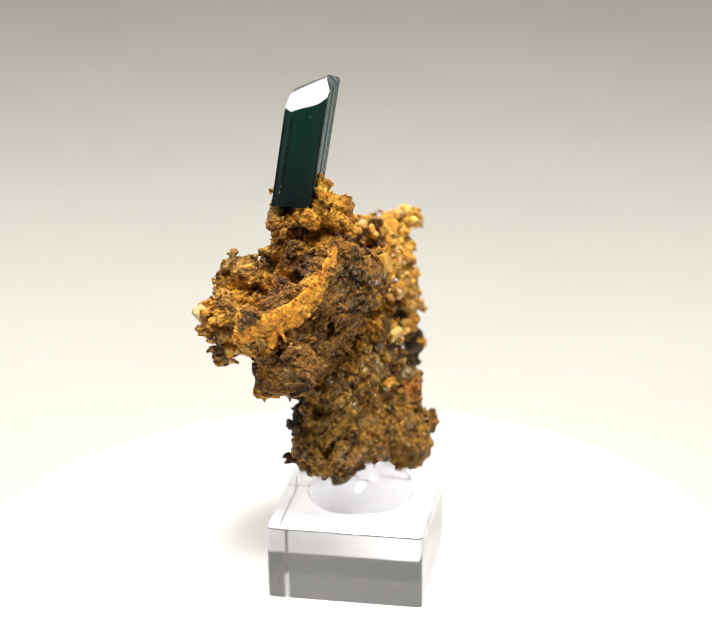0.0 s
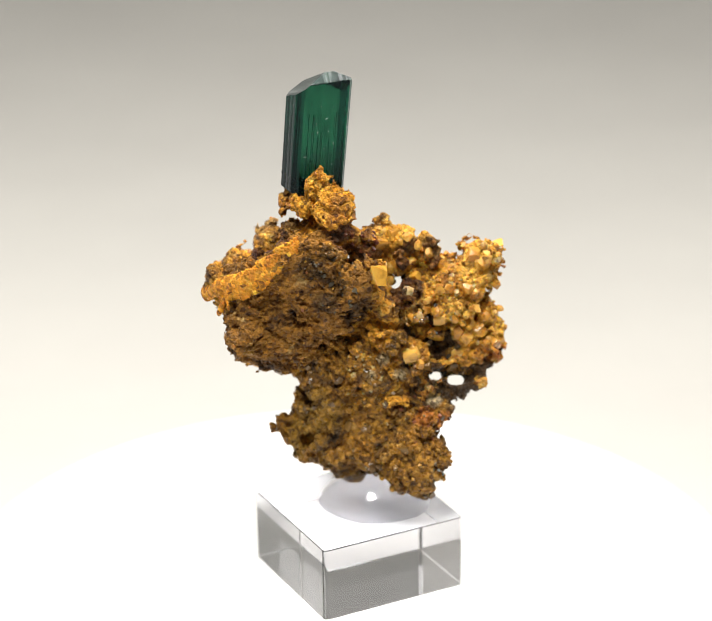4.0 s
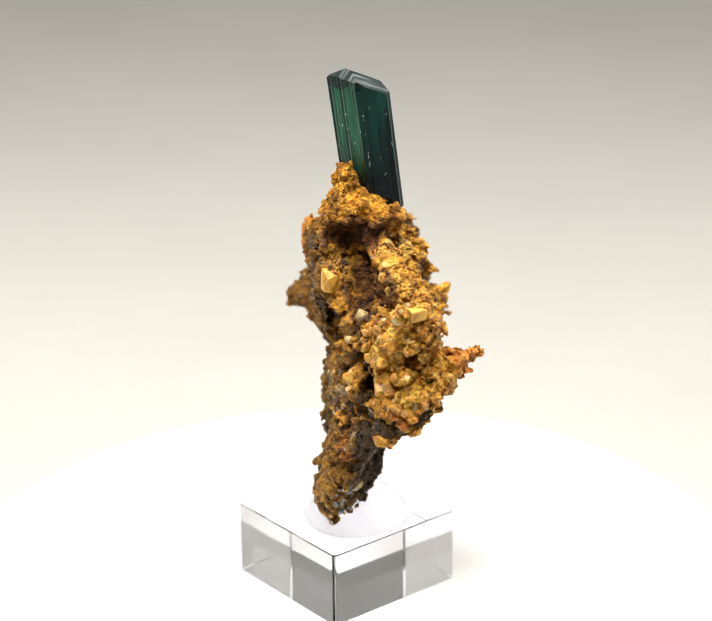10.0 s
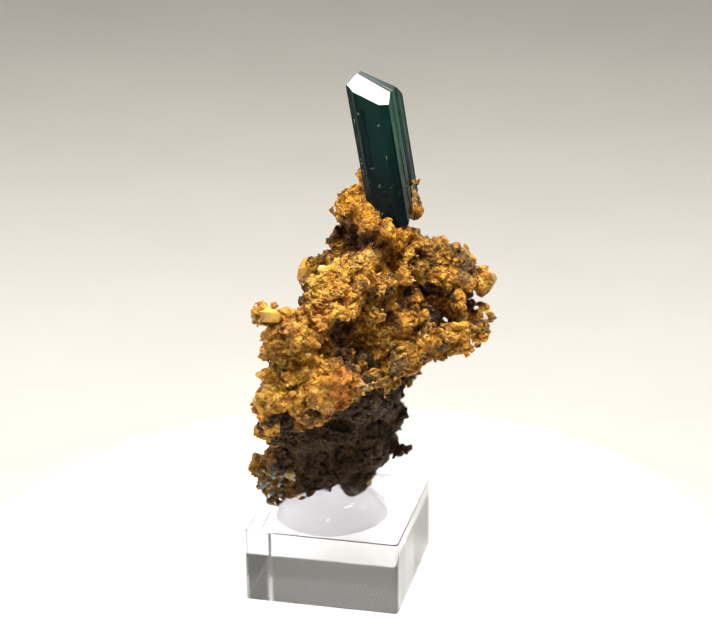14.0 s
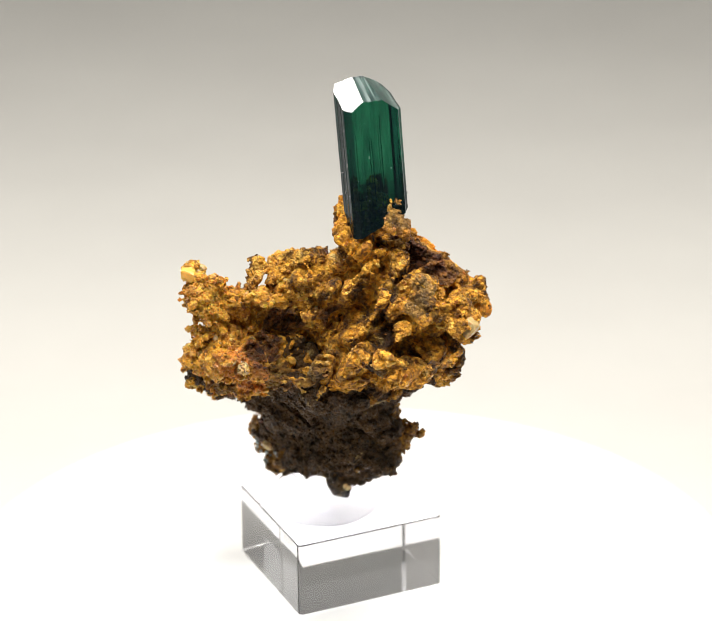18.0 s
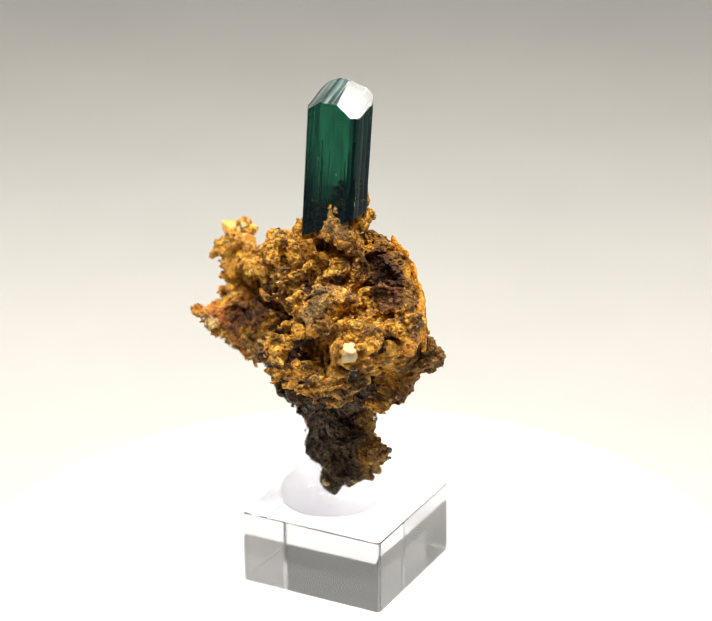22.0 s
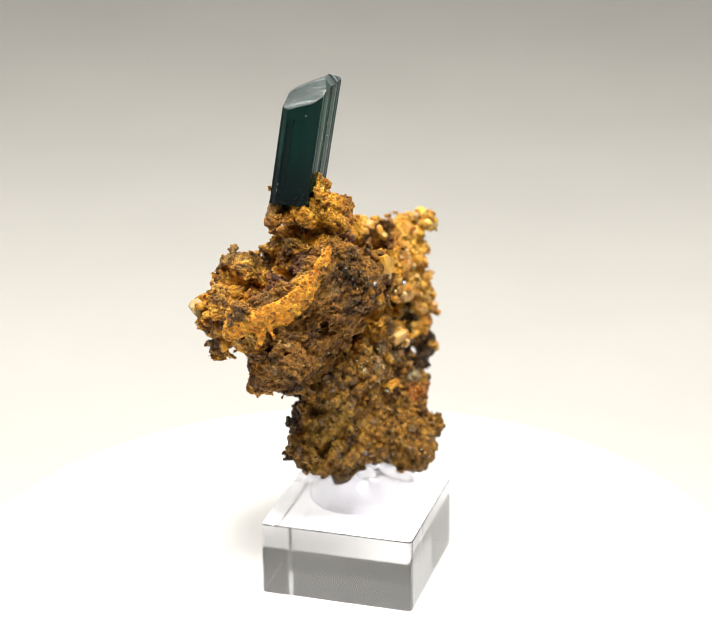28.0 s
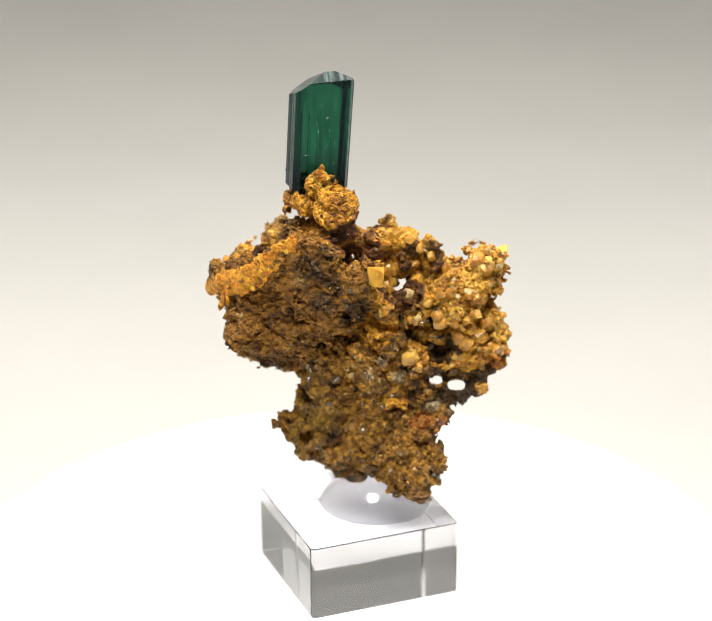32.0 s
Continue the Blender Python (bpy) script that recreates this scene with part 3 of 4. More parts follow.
# ---- the specimen ----
def crystal(parent):
    """Slightly leaning prism, 7.2 by 10.2 mm, striated along its length, with a bevelled end."""
    rng = random.Random(5)
    half = [(-5.25, -2.2), (-4.25, -3.6), (4.25, -3.6), (5.25, -2.2), (5.25, 2.2), (4.25, 3.6), (-4.25, 3.6), (-5.25, 2.2)]
    ring = []
    for (x1, y1), (x2, y2) in zip(half, half[1:] + half[:1]):
        n = max(3, round(math.hypot(x2 - x1, y2 - y1) / 0.55))
        nx, ny = (y2 - y1), -(x2 - x1)
        l = math.hypot(nx, ny)
        for i in range(n):
            t = (i + (rng.uniform(-0.3, 0.3) if i else 0)) / n
            d = -rng.choice((0.0, 0.02, 0.05, 0.10)) if i else 0
            ring.append((x1 + (x2 - x1) * t + nx / l * d, y1 + (y2 - y1) * t + ny / l * d))
    bm = bmesh.new()
    levels = [(-19.5, 0.97), (12, 1.0)]
    rings = [[bm.verts.new((x * s, y * s, z)) for x, y in ring] for z, s in levels]
    n = len(ring)
    for a, b in zip(rings, rings[1:]):
        for i in range(n):
            bm.faces.new((a[i], a[(i + 1) % n], b[(i + 1) % n], b[i]))
    bm.faces.new(list(reversed(rings[0])))
    bm.faces.new(rings[-1])

    def cut(at, normal):
        geom = list(bm.verts) + list(bm.edges) + list(bm.faces)
        r = bmesh.ops.bisect_plane(bm, geom=geom, plane_co=at, plane_no=normal, clear_outer=True)
        edges = [e for e in r["geom_cut"] if isinstance(e, bmesh.types.BMEdge)]
        bmesh.ops.contextual_create(bm, geom=edges)

    # local x: along the wide side, local y: through the thickness (+y faces away from the broad bevel)
    cut((0, 0, -13.2), (0.42, 0, -1))
    cut((0, 2.0, 11.4), (0, 0.10, 1))
    cut((0, 3.6, 9.6), (0, 0.70, 0.71))
    cut((0, -3.6, 8.3), (0.0, -0.45, 0.89))
    cut((5.25, -2.2, 6.2), (0.55, -0.27, 0.79))
    cut((-5.25, -2.2, 6.9), (-0.49, -0.37, 0.79))
    bmesh.ops.recalc_face_normals(bm, faces=bm.faces)
    for face in bm.faces:
        face.material_index = 1 if face.normal.z > 0.3 else 0
    lean = Matrix.Shear("XY", 4, (0.16, -0.02))
    bmesh.ops.transform(bm, matrix=Matrix.Diagonal((MM, MM, MM, 1)), verts=bm.verts)
    bmesh.ops.transform(bm, matrix=pose(0, 0, 0, 0, 0, 76 - 180), verts=bm.verts)
    bmesh.ops.transform(bm, matrix=lean, verts=bm.verts)
    bmesh.ops.translate(bm, vec=(-6.58 * MM, -1.05 * MM, 84.45 * MM), verts=bm.verts)
    ob = part("tourmaline_crystal", bm, TOURMALINE, parent, "deep green striated tourmaline prism with bevelled tip")
    ob.data.materials.append(TIP)
    turn = Matrix.Translation((-6.58 * MM, -1.05 * MM, 84.45 * MM)) @ lean @ pose(0, 0, 0, 0, 0, 76 - 180)
    for side in (-3.1, 3.1):
        for x in (-3.9, -1.2, 0.9, 3.4):
            sheet = bmesh.new()
            bmesh.ops.create_cube(sheet, size=1.0)
            x += rng.uniform(-0.6, 0.6)
            top = rng.uniform(-2.0, 4.6)
            low = rng.uniform(-12.0, -7.0)
            w = rng.uniform(0.02, 0.05)
            for v in sheet.verts:
                v.co = Vector((x + v.co.x * w, side + v.co.y * 0.35, (top + low) / 2 + v.co.z * (top - low))) * MM
            bmesh.ops.transform(sheet, matrix=turn, verts=sheet.verts)
            part("dark_inclusion", sheet, INCLUSION, ob, "dark growth sheet inside the crystal")
    for z, d in ((3.6, 0.9), (2.9, 0.6), (0.2, 0.5), (-3.4, 0.8), (-4.1, 0.6), (-5.4, 0.9), (-6.0, 0.5)):
        at = turn @ (Vector((-4.72 + rng.uniform(-0.1, 0.1), 2.95, z)) * MM) / MM
        piece("chip", "flake", rng.randrange(4), CHIP, ob, at, (d * 0.6, d * 0.22, 0.5), Euler((rng.uniform(-0.4, 0.4), 1.5, rng.uniform(0.5, 1.0))).to_quaternion(), "small pale chip on the crystal edge")
    for k in range(30):
        side = rng.choice((-3.58, 3.58, 3.58, -5.24, 5.24))
        low = rng.random() ** 2.6
        z = -8.5 + 15.0 * low
        at = (rng.uniform(-4.3, 4.3), side, z) if abs(side) < 4 else (side, rng.uniform(-2.2, 2.2), z)
        d = rng.uniform(0.08, 0.26)
        piece("chip", "flake", rng.randrange(4), CHIP, ob, turn @ (Vector(at) * MM) / MM, (d * rng.uniform(1.5, 4.5), d * 0.45, 0.5), Euler((rng.uniform(-1.6, 1.6), rng.uniform(-1.6, 1.6), rng.uniform(0, 6))).to_quaternion())
    return ob


def cavities(f, s=1.2):
    """Matrix vugs and crevices; deep ones get red-brown iron oxides and painted shade."""
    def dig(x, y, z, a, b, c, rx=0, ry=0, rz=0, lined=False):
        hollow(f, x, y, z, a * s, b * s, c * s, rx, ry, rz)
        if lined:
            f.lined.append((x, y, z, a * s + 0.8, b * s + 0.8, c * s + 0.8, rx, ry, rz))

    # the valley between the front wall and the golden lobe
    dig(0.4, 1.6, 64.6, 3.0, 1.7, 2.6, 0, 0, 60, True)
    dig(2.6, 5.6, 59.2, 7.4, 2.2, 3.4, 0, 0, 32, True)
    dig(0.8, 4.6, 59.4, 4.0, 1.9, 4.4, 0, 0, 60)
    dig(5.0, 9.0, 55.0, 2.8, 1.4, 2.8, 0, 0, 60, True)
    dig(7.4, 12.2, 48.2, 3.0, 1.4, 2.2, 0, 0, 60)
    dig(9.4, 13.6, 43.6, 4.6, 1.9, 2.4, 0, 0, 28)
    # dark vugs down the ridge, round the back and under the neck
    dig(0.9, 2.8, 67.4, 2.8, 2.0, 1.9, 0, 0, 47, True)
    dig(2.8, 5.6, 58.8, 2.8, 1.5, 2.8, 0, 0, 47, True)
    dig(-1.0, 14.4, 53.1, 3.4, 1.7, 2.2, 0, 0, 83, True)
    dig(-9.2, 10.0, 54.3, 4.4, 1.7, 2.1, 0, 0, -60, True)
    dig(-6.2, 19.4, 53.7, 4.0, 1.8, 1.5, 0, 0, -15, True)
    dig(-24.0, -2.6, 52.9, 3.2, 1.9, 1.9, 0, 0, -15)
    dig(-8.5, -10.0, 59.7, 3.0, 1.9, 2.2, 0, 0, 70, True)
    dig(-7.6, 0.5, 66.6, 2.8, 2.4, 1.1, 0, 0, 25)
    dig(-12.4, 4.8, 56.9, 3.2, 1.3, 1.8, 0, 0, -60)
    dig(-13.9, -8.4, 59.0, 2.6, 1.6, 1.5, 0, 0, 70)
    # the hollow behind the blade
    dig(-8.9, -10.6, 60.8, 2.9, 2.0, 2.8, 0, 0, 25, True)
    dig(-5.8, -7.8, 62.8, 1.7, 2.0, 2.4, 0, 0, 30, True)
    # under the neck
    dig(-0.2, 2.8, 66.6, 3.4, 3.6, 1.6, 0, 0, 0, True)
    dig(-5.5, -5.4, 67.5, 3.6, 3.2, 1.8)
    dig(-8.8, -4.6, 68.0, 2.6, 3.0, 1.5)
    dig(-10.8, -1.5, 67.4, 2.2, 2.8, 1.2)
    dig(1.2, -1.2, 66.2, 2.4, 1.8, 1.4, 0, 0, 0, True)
    # the crown's top and back
    dig(-13.5, -7.2, 62.8, 1.9, 2.2, 1.5)
    dig(0.2, 18.6, 55.0, 2.2, 3.6, 2.2, 20, 0, 0)
    dig(-12.6, 8.6, 56.0, 2.6, 5.2, 3.6, 0, 0, 35)
    dig(-11.0, 11.0, 52.6, 1.6, 2.2, 2.6)
    dig(-23.0, -0.4, 51.6, 5.0, 5.0, 2.6)
    dig(-3.8, 18.6, 49.8, 3.6, 3.0, 2.2, 0, 0, 0, True)
    dig(-7.0, 15.5, 53.8, 1.2, 2.2, 2.4)
    dig(-21.0, -6.0, 60.0, 1.6, 1.9, 1.4)
    dig(-15.2, -11.8, 60.2, 1.7, 2.2, 1.4, 0, 0, 40)
    dig(-18.5, 4.6, 54.0, 1.7, 1.7, 1.5)
    dig(-9.0, 12.4, 55.4, 1.3, 2.2, 2.3)
    dig(-17.6, 1.6, 60.8, 1.2, 1.6, 1.2)
    dig(5.4, 12.0, 60.8, 1.5, 4.0, 2.8, 0, 0, -22, True)
    dig(1.6, 20.6, 53.8, 1.8, 3.4, 2.6, 0, 0, -15)
    dig(-7.0, 6.4, 63.6, 1.8, 3.4, 3.0, 0, 0, -25)
    dig(-4.8, 13.0, 57.4, 1.6, 3.6, 2.8, 0, 0, -25)
    dig(-9.4, 10.8, 57.0, 3.2, 3.6, 1.2, 0, 0, 35)
    dig(-16.8, 6.0, 55.0, 1.8, 4.2, 2.6, 0, 0, 35)
    dig(-13.2, 5.8, 60.4, 2.8, 2.2, 1.0, 0, 0, 30)
    dig(-2.6, 18.6, 51.8, 2.8, 2.8, 1.6, 0, 0, 30)
    dig(-5.8, 15.6, 48.6, 3.6, 5.6, 3.8, 0, 0, 30)
    dig(-20.6, -7.4, 60.0, 2.0, 2.2, 1.8)
    dig(-13.4, 1.6, 62.8, 2.0, 2.0, 1.2)
    dig(-10.8, -1.4, 68.2, 2.6, 3.0, 1.5)
    dig(-10.4, -8.6, 64.2, 1.8, 2.2, 1.6, 0, 0, 0, True)
    dig(-18.0, -10.6, 59.4, 2.2, 2.2, 1.4)
    dig(-13.6, -11.2, 60.8, 2.4, 2.2, 1.5, 0, 0, 30, True)
    dig(-2.8, -9.6, 51.5, 1.0, 2.4, 1.8)
    dig(-5.1, -6.8, 34.1, 1.6, 1.6, 1.4)
    dig(-2.9, -7.5, 27.0, 1.5, 1.5, 1.1)
    # lobe and slab
    dig(10.9, 13.2, 42.0, 2.2, 1.5, 1.5)
    dig(9.8, 24.0, 52.2, 2.2, 2.0, 1.5)
    dig(-3.7, -7.0, 26.6, 1.3, 1.5, 1.2)
    dig(3.0, -1.0, 53.0, 1.6, 1.6, 1.3)
    dig(-12.0, -14.6, 50.4, 1.4, 1.6, 1.2)
    dig(8.4, -8.2, 50.0, 5.8, 5.8, 5.6)


def pierce(f):
    """Two small holes through a thin web of crust, in a dent that is open on both sides."""
    for x, y, z, r in ((11.0, 16.6, 37.1, 1.35), (8.8, 13.6, 38.0, 1.0)):
        for turn in (-58, -38, -16, 8, 28):
            out = Vector((math.cos(radians(turn)) * 0.91, math.sin(radians(turn)) * 0.91, 0.41))
            hollow(f, x, y, z, r, 3.0, r * 0.85, 24, 0, turn - 90)
            back = Vector((x, y, z)) - 8.4 * out
            hollow(f, back.x, back.y, back.z, 2.2, 7.4, 1.9, 24, 0, turn - 90)
            front = Vector((x, y, z)) + 4.9 * out
            hollow(f, front.x, front.y, front.z, 1.7, 4.2, 1.4, 24, 0, turn - 90)


def neck(parent):
    f = Field((-18, -13, 58), (9, 13, 82))
    lump(f, -6.0, -2.8, 71.4, 3.2, 4.1, 3.5, 143, -47, 125)
    lump(f, -1.8, -1.2, 70.5, 3.2, 4.1, 4.2, 59, -47, -7)
    lump(f, -5.2, 1.8, 69.9, 3.0, 3.6, 4.8, -156, -27, 101)
    lump(f, -8.2, 1.5, 67.5, 3.4, 3.3, 6.4, 46, 6, -20)
    lump(f, -8.0, -0.5, 67.2, 4.2, 5.0, 2.6)
    lump(f, -7.9, 5.6, 69.4, 1.4, 1.6, 1.6)
    lump(f, -7.6, 3.8, 68.0, 1.8, 2.2, 1.8)
    lump(f, -3.7, -2.2, 74.2, 1.7, 2.9, 3.2)
    lump(f, -4.2, -2.2, 76.6, 1.0, 1.6, 1.6)
    lump(f, -12.0, -2.6, 71.8, 1.4, 2.3, 4.4, 0, 9, 0)
    lump(f, -10.4, -2.8, 69.4, 2.6, 2.8, 2.4)
    cavities(f)
    roughen(f, 0.6, 0.5, 0.45, 3, 0.4)
    cavities(f, 0.8)
    return skin(f, "neck", NECK, parent, "rough ochre crust gripping the crystal", 3)


def crown(parent):
    f = Field((-31, -23, 34), (16, 28, 74))
    lump(f, -1.7, 1.0, 64.6, 2.8, 5.7, 9.7, 0, 34, -146)
    lump(f, -4.3, -6.5, 64.3, 3.0, 4.0, 8.8, -2, -57, -109)
    lump(f, -10.3, -4.1, 63.2, 3.4, 3.6, 13.0, 165, 44, -12)
    lump(f, -0.8, -4.4, 61.9, 3.1, 4.9, 6.4, 63, 2, -36)
    lump(f, -2.1, 11.0, 61.3, 3.7, 4.3, 7.0, 124, 5, -56)
    lump(f, -4.8, 7.2, 61.2, 4.2, 4.3, 9.1, -105, 48, 121)
    lump(f, 3.9, 7.5, 60.1, 2.7, 2.9, 8.8, 99, -9, 1)
    lump(f, -5.4, 1.3, 59.9, 7.4, 9.5, 8.1, 137, -6, 9)
    lump(f, -8.3, -1.1, 59.3, 6.1, 7.0, 9.6, -135, 45, 30)
    lump(f, 2.3, 12.6, 59.1, 4.2, 5.5, 6.2, -101, -2, -20)
    lump(f, -16.9, -8.2, 58.9, 2.8, 6.3, 7.9, 73, -54, -121)
    lump(f, -14.7, 2.5, 58.4, 3.0, 4.4, 9.1, 60, 61, -58)
    lump(f, -9.0, -10.9, 58.3, 3.5, 4.9, 9.2, -165, 51, 57)
    lump(f, 2.8, 0.6, 58.1, 3.6, 4.3, 6.2, -76, -4, -24)
    lump(f, -20.4, -2.4, 57.2, 2.9, 4.6, 6.5, -11, 6, -32)
    lump(f, -9.2, -4.3, 57.1, 9.6, 8.3, 8.3, 28, -59, -9)
    lump(f, -5.0, -7.5, 55.5, 3.8, 6.8, 10.6, -12, 5, -40)
    lump(f, -21.6, -8.9, 55.0, 2.6, 3.4, 4.2, -144, 12, 29)
    lump(f, 1.1, 9.2, 54.8, 6.0, 6.6, 12.8, -124, -13, 8)
    lump(f, -16.5, -0.8, 54.2, 5.0, 10.9, 6.9, 125, 55, -64)
    lump(f, -6.5, 11.7, 54.2, 3.0, 4.6, 13.0, 98, 41, -51)
    lump(f, -9.4, 3.4, 54.0, 7.4, 8.0, 7.5, 154, -94, 34)
    lump(f, -14.9, -13.6, 53.9, 3.9, 4.9, 4.6, 33, 11, -89)
    lump(f, -18.7, -9.0, 53.6, 5.0, 5.5, 8.6, 91, 10, 38)
    lump(f, -11.2, -11.5, 52.8, 5.4, 5.4, 7.8, -14, 22, -5)
    lump(f, -0.0, 0.2, 52.3, 4.3, 7.2, 8.9, 22, 22, -19)
    lump(f, -1.5, -4.7, 51.8, 2.4, 8.7, 7.7, 74, 13, -36)
    lump(f, -0.4, 8.5, 50.8, 8.8, 6.5, 10.8, -28, 55, -114)
    lump(f, -14.1, 6.3, 50.7, 4.1, 4.1, 9.7, 106, 14, -48)
    lump(f, -6.2, 4.6, 50.5, 7.6, 11.7, 8.7, 63, -12, -76)
    lump(f, -20.2, -3.1, 50.5, 5.5, 6.8, 5.9, 13, -20, -21)
    lump(f, -19.6, -8.6, 50.3, 3.9, 4.6, 6.8, 76, -37, 74)
    lump(f, -20.8, 2.7, 50.2, 2.5, 4.1, 5.1, -1, -2, -35)
    lump(f, -13.7, -3.0, 48.6, 6.7, 11.3, 6.6, -113, -82, -7)
    lump(f, -6.9, -5.2, 47.6, 5.0, 9.1, 11.6, 76, 13, -25)
    lump(f, 0.8, 4.5, 46.9, 4.8, 5.7, 11.4, 66, -2, 141)
    lump(f, -6.3, 7.7, 45.7, 5.5, 5.7, 11.8, 106, -12, -30)
    lump(f, -11.4, -13.8, 45.5, 3.1, 3.1, 6.9, 130, -1, -125)
    lump(f, -13.1, -10.3, 44.7, 3.4, 5.6, 5.4, -66, -23, 24)
    lump(f, -13.4, 0.5, 44.4, 2.7, 5.9, 7.9, -155, 38, 150)
    lump(f, -8.4, -10.4, 44.0, 2.6, 4.4, 9.0, 41, 37, -34)
    lump(f, 4.6, 5.3, 43.8, 2.4, 7.1, 12.0, -3, -11, -31)
    lump(f, -8.9, 8.1, 43.2, 2.5, 4.5, 6.4, 40, -41, -31)
    for i in range(14):
        t = i / 13
        lump(f, -3.6 - 11.0 * t, -11.2 - 4.6 * math.sin(1.5 * t), 62.4 - 5.2 * t, 1.3, 1.2, 2.3)
    lump(f, -20.0, -3.0, 64.0, 1.5, 1.6, 2.6)
    lump(f, -19.6, -3.0, 61.6, 2.5, 2.4, 2.6)
    lump(f, 0.9, 14.0, 66.4, 1.1, 2.0, 1.0)
    lump(f, -7.5, -18.4, 47.7, 1.8, 2.0, 1.7)
    lump(f, -9.4, -18.0, 48.6, 1.5, 1.5, 3.2)
    lump(f, -7.9, -16.2, 48.8, 2.2, 2.4, 2.2)
    lump(f, -16.2, -17.0, 57.2, 2.0, 1.7, 1.7)
    lump(f, -14.4, -15.0, 56.2, 2.6, 2.4, 2.2)
    lump(f, -16.0, -15.0, 54.4, 2.4, 2.2, 2.0)
    lump(f, -22.3, 4.9, 46.6, 1.7, 1.5, 1.4)
    lump(f, -17.4, -16.2, 55.3, 1.5, 1.5, 1.5)
    lump(f, -24.0, 0.5, 57.0, 1.4, 1.5, 1.3)
    lump(f, 4.6, 14.8, 62.6, 1.6, 1.8, 1.6)
    cavities(f)
    roughen(f, 0.7, 0.62, 0.6, 51, 0.6, (0.616, -0.788, 1.5), 1.6, 0.9, 2.8)
    cavities(f, 0.8)
    hollow(f, 6.4, 18.2, 61.2, 6.0, 1.2, 4.4, 0, 0, -15)
    lump(f, -5.4, 1.0, 65.4, 3.0, 3.2, 4.4)
    lump(f, -2.4, 7.4, 61.4, 3.0, 2.6, 2.4, 0, 0, 30)
    lump(f, -3.6, 7.0, 57.2, 3.0, 3.0, 3.4)
    lump(f, -4.6, 4.6, 63.2, 2.2, 2.4, 2.2)
    pierce(f)
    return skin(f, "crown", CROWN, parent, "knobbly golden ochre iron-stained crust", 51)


def lobe(parent):
    f = Field((-8, 8, 30), (20, 34, 66))
    lump(f, 1.7, 17.4, 55.9, 2.8, 4.4, 12.2, 78, 28, -52)
    lump(f, 9.6, 21.7, 55.3, 3.0, 3.9, 4.9, -67, 4, -7)
    lump(f, 6.7, 14.1, 53.1, 3.3, 3.4, 11.2, 131, -45, -43)
    lump(f, 5.1, 17.5, 49.7, 6.1, 8.8, 8.2, 12, 16, -31)
    lump(f, -0.9, 17.6, 49.5, 3.1, 6.1, 9.9, 77, 15, -44)
    lump(f, 9.2, 22.6, 47.1, 3.8, 4.6, 8.8, -168, -21, 5)
    lump(f, 2.6, 24.2, 47.0, 3.0, 3.4, 7.2, -71, 37, 100)
    lump(f, 9.1, 14.1, 43.9, 2.2, 9.3, 9.2, 22, -8, -23)
    lump(f, 1.0, 18.9, 43.8, 2.5, 6.1, 8.5, 68, -50, -32)
    lump(f, 7.2, 18.8, 42.4, 4.8, 4.8, 8.6, -11, -109, 107)
    lump(f, 8.0, 23.6, 57.2, 3.4, 4.2, 4.4)
    lump(f, 11.8, 24.0, 60.2, 2.0, 2.2, 1.8)
    lump(f, 10.2, 26.0, 58.2, 1.8, 1.6, 1.8)
    lump(f, -3.0, 25.8, 49.4, 1.5, 2.3, 1.2)
    lump(f, 11.0, 27.3, 44.6, 1.5, 1.5, 1.6)
    lump(f, 13.6, 19.8, 37.2, 1.6, 1.6, 1.3)
    cavities(f)
    roughen(f, 0.8, 0.62, 0.5, 91, 0.55, None, 1.3, 0.25, 1.5, 0.9)
    cavities(f, 0.8)
    # the prong at the far end, and the gap between the knob and the crown
    rng = random.Random(17)
    for i in range(22):
        t = i / 21
        r = 1.9 - 0.9 * t
        lump(f, 3.0 - 6.4 * t + rng.uniform(-0.7, 0.7), 22.4 + 4.6 * t + rng.uniform(-0.6, 0.6), 45.6 + 4.2 * t + rng.uniform(-0.7, 0.7), r * rng.uniform(0.6, 1.0), r * rng.uniform(0.6, 1.0), r * rng.uniform(0.5, 0.9), 0, 0, 0, 0.3)
    hollow(f, 6.4, 18.2, 61.2, 6.0, 1.2, 4.4, 0, 0, -15)
    pierce(f)
    return skin(f, "lobe", LOBE, parent, "golden blocky crystal crust", 91)


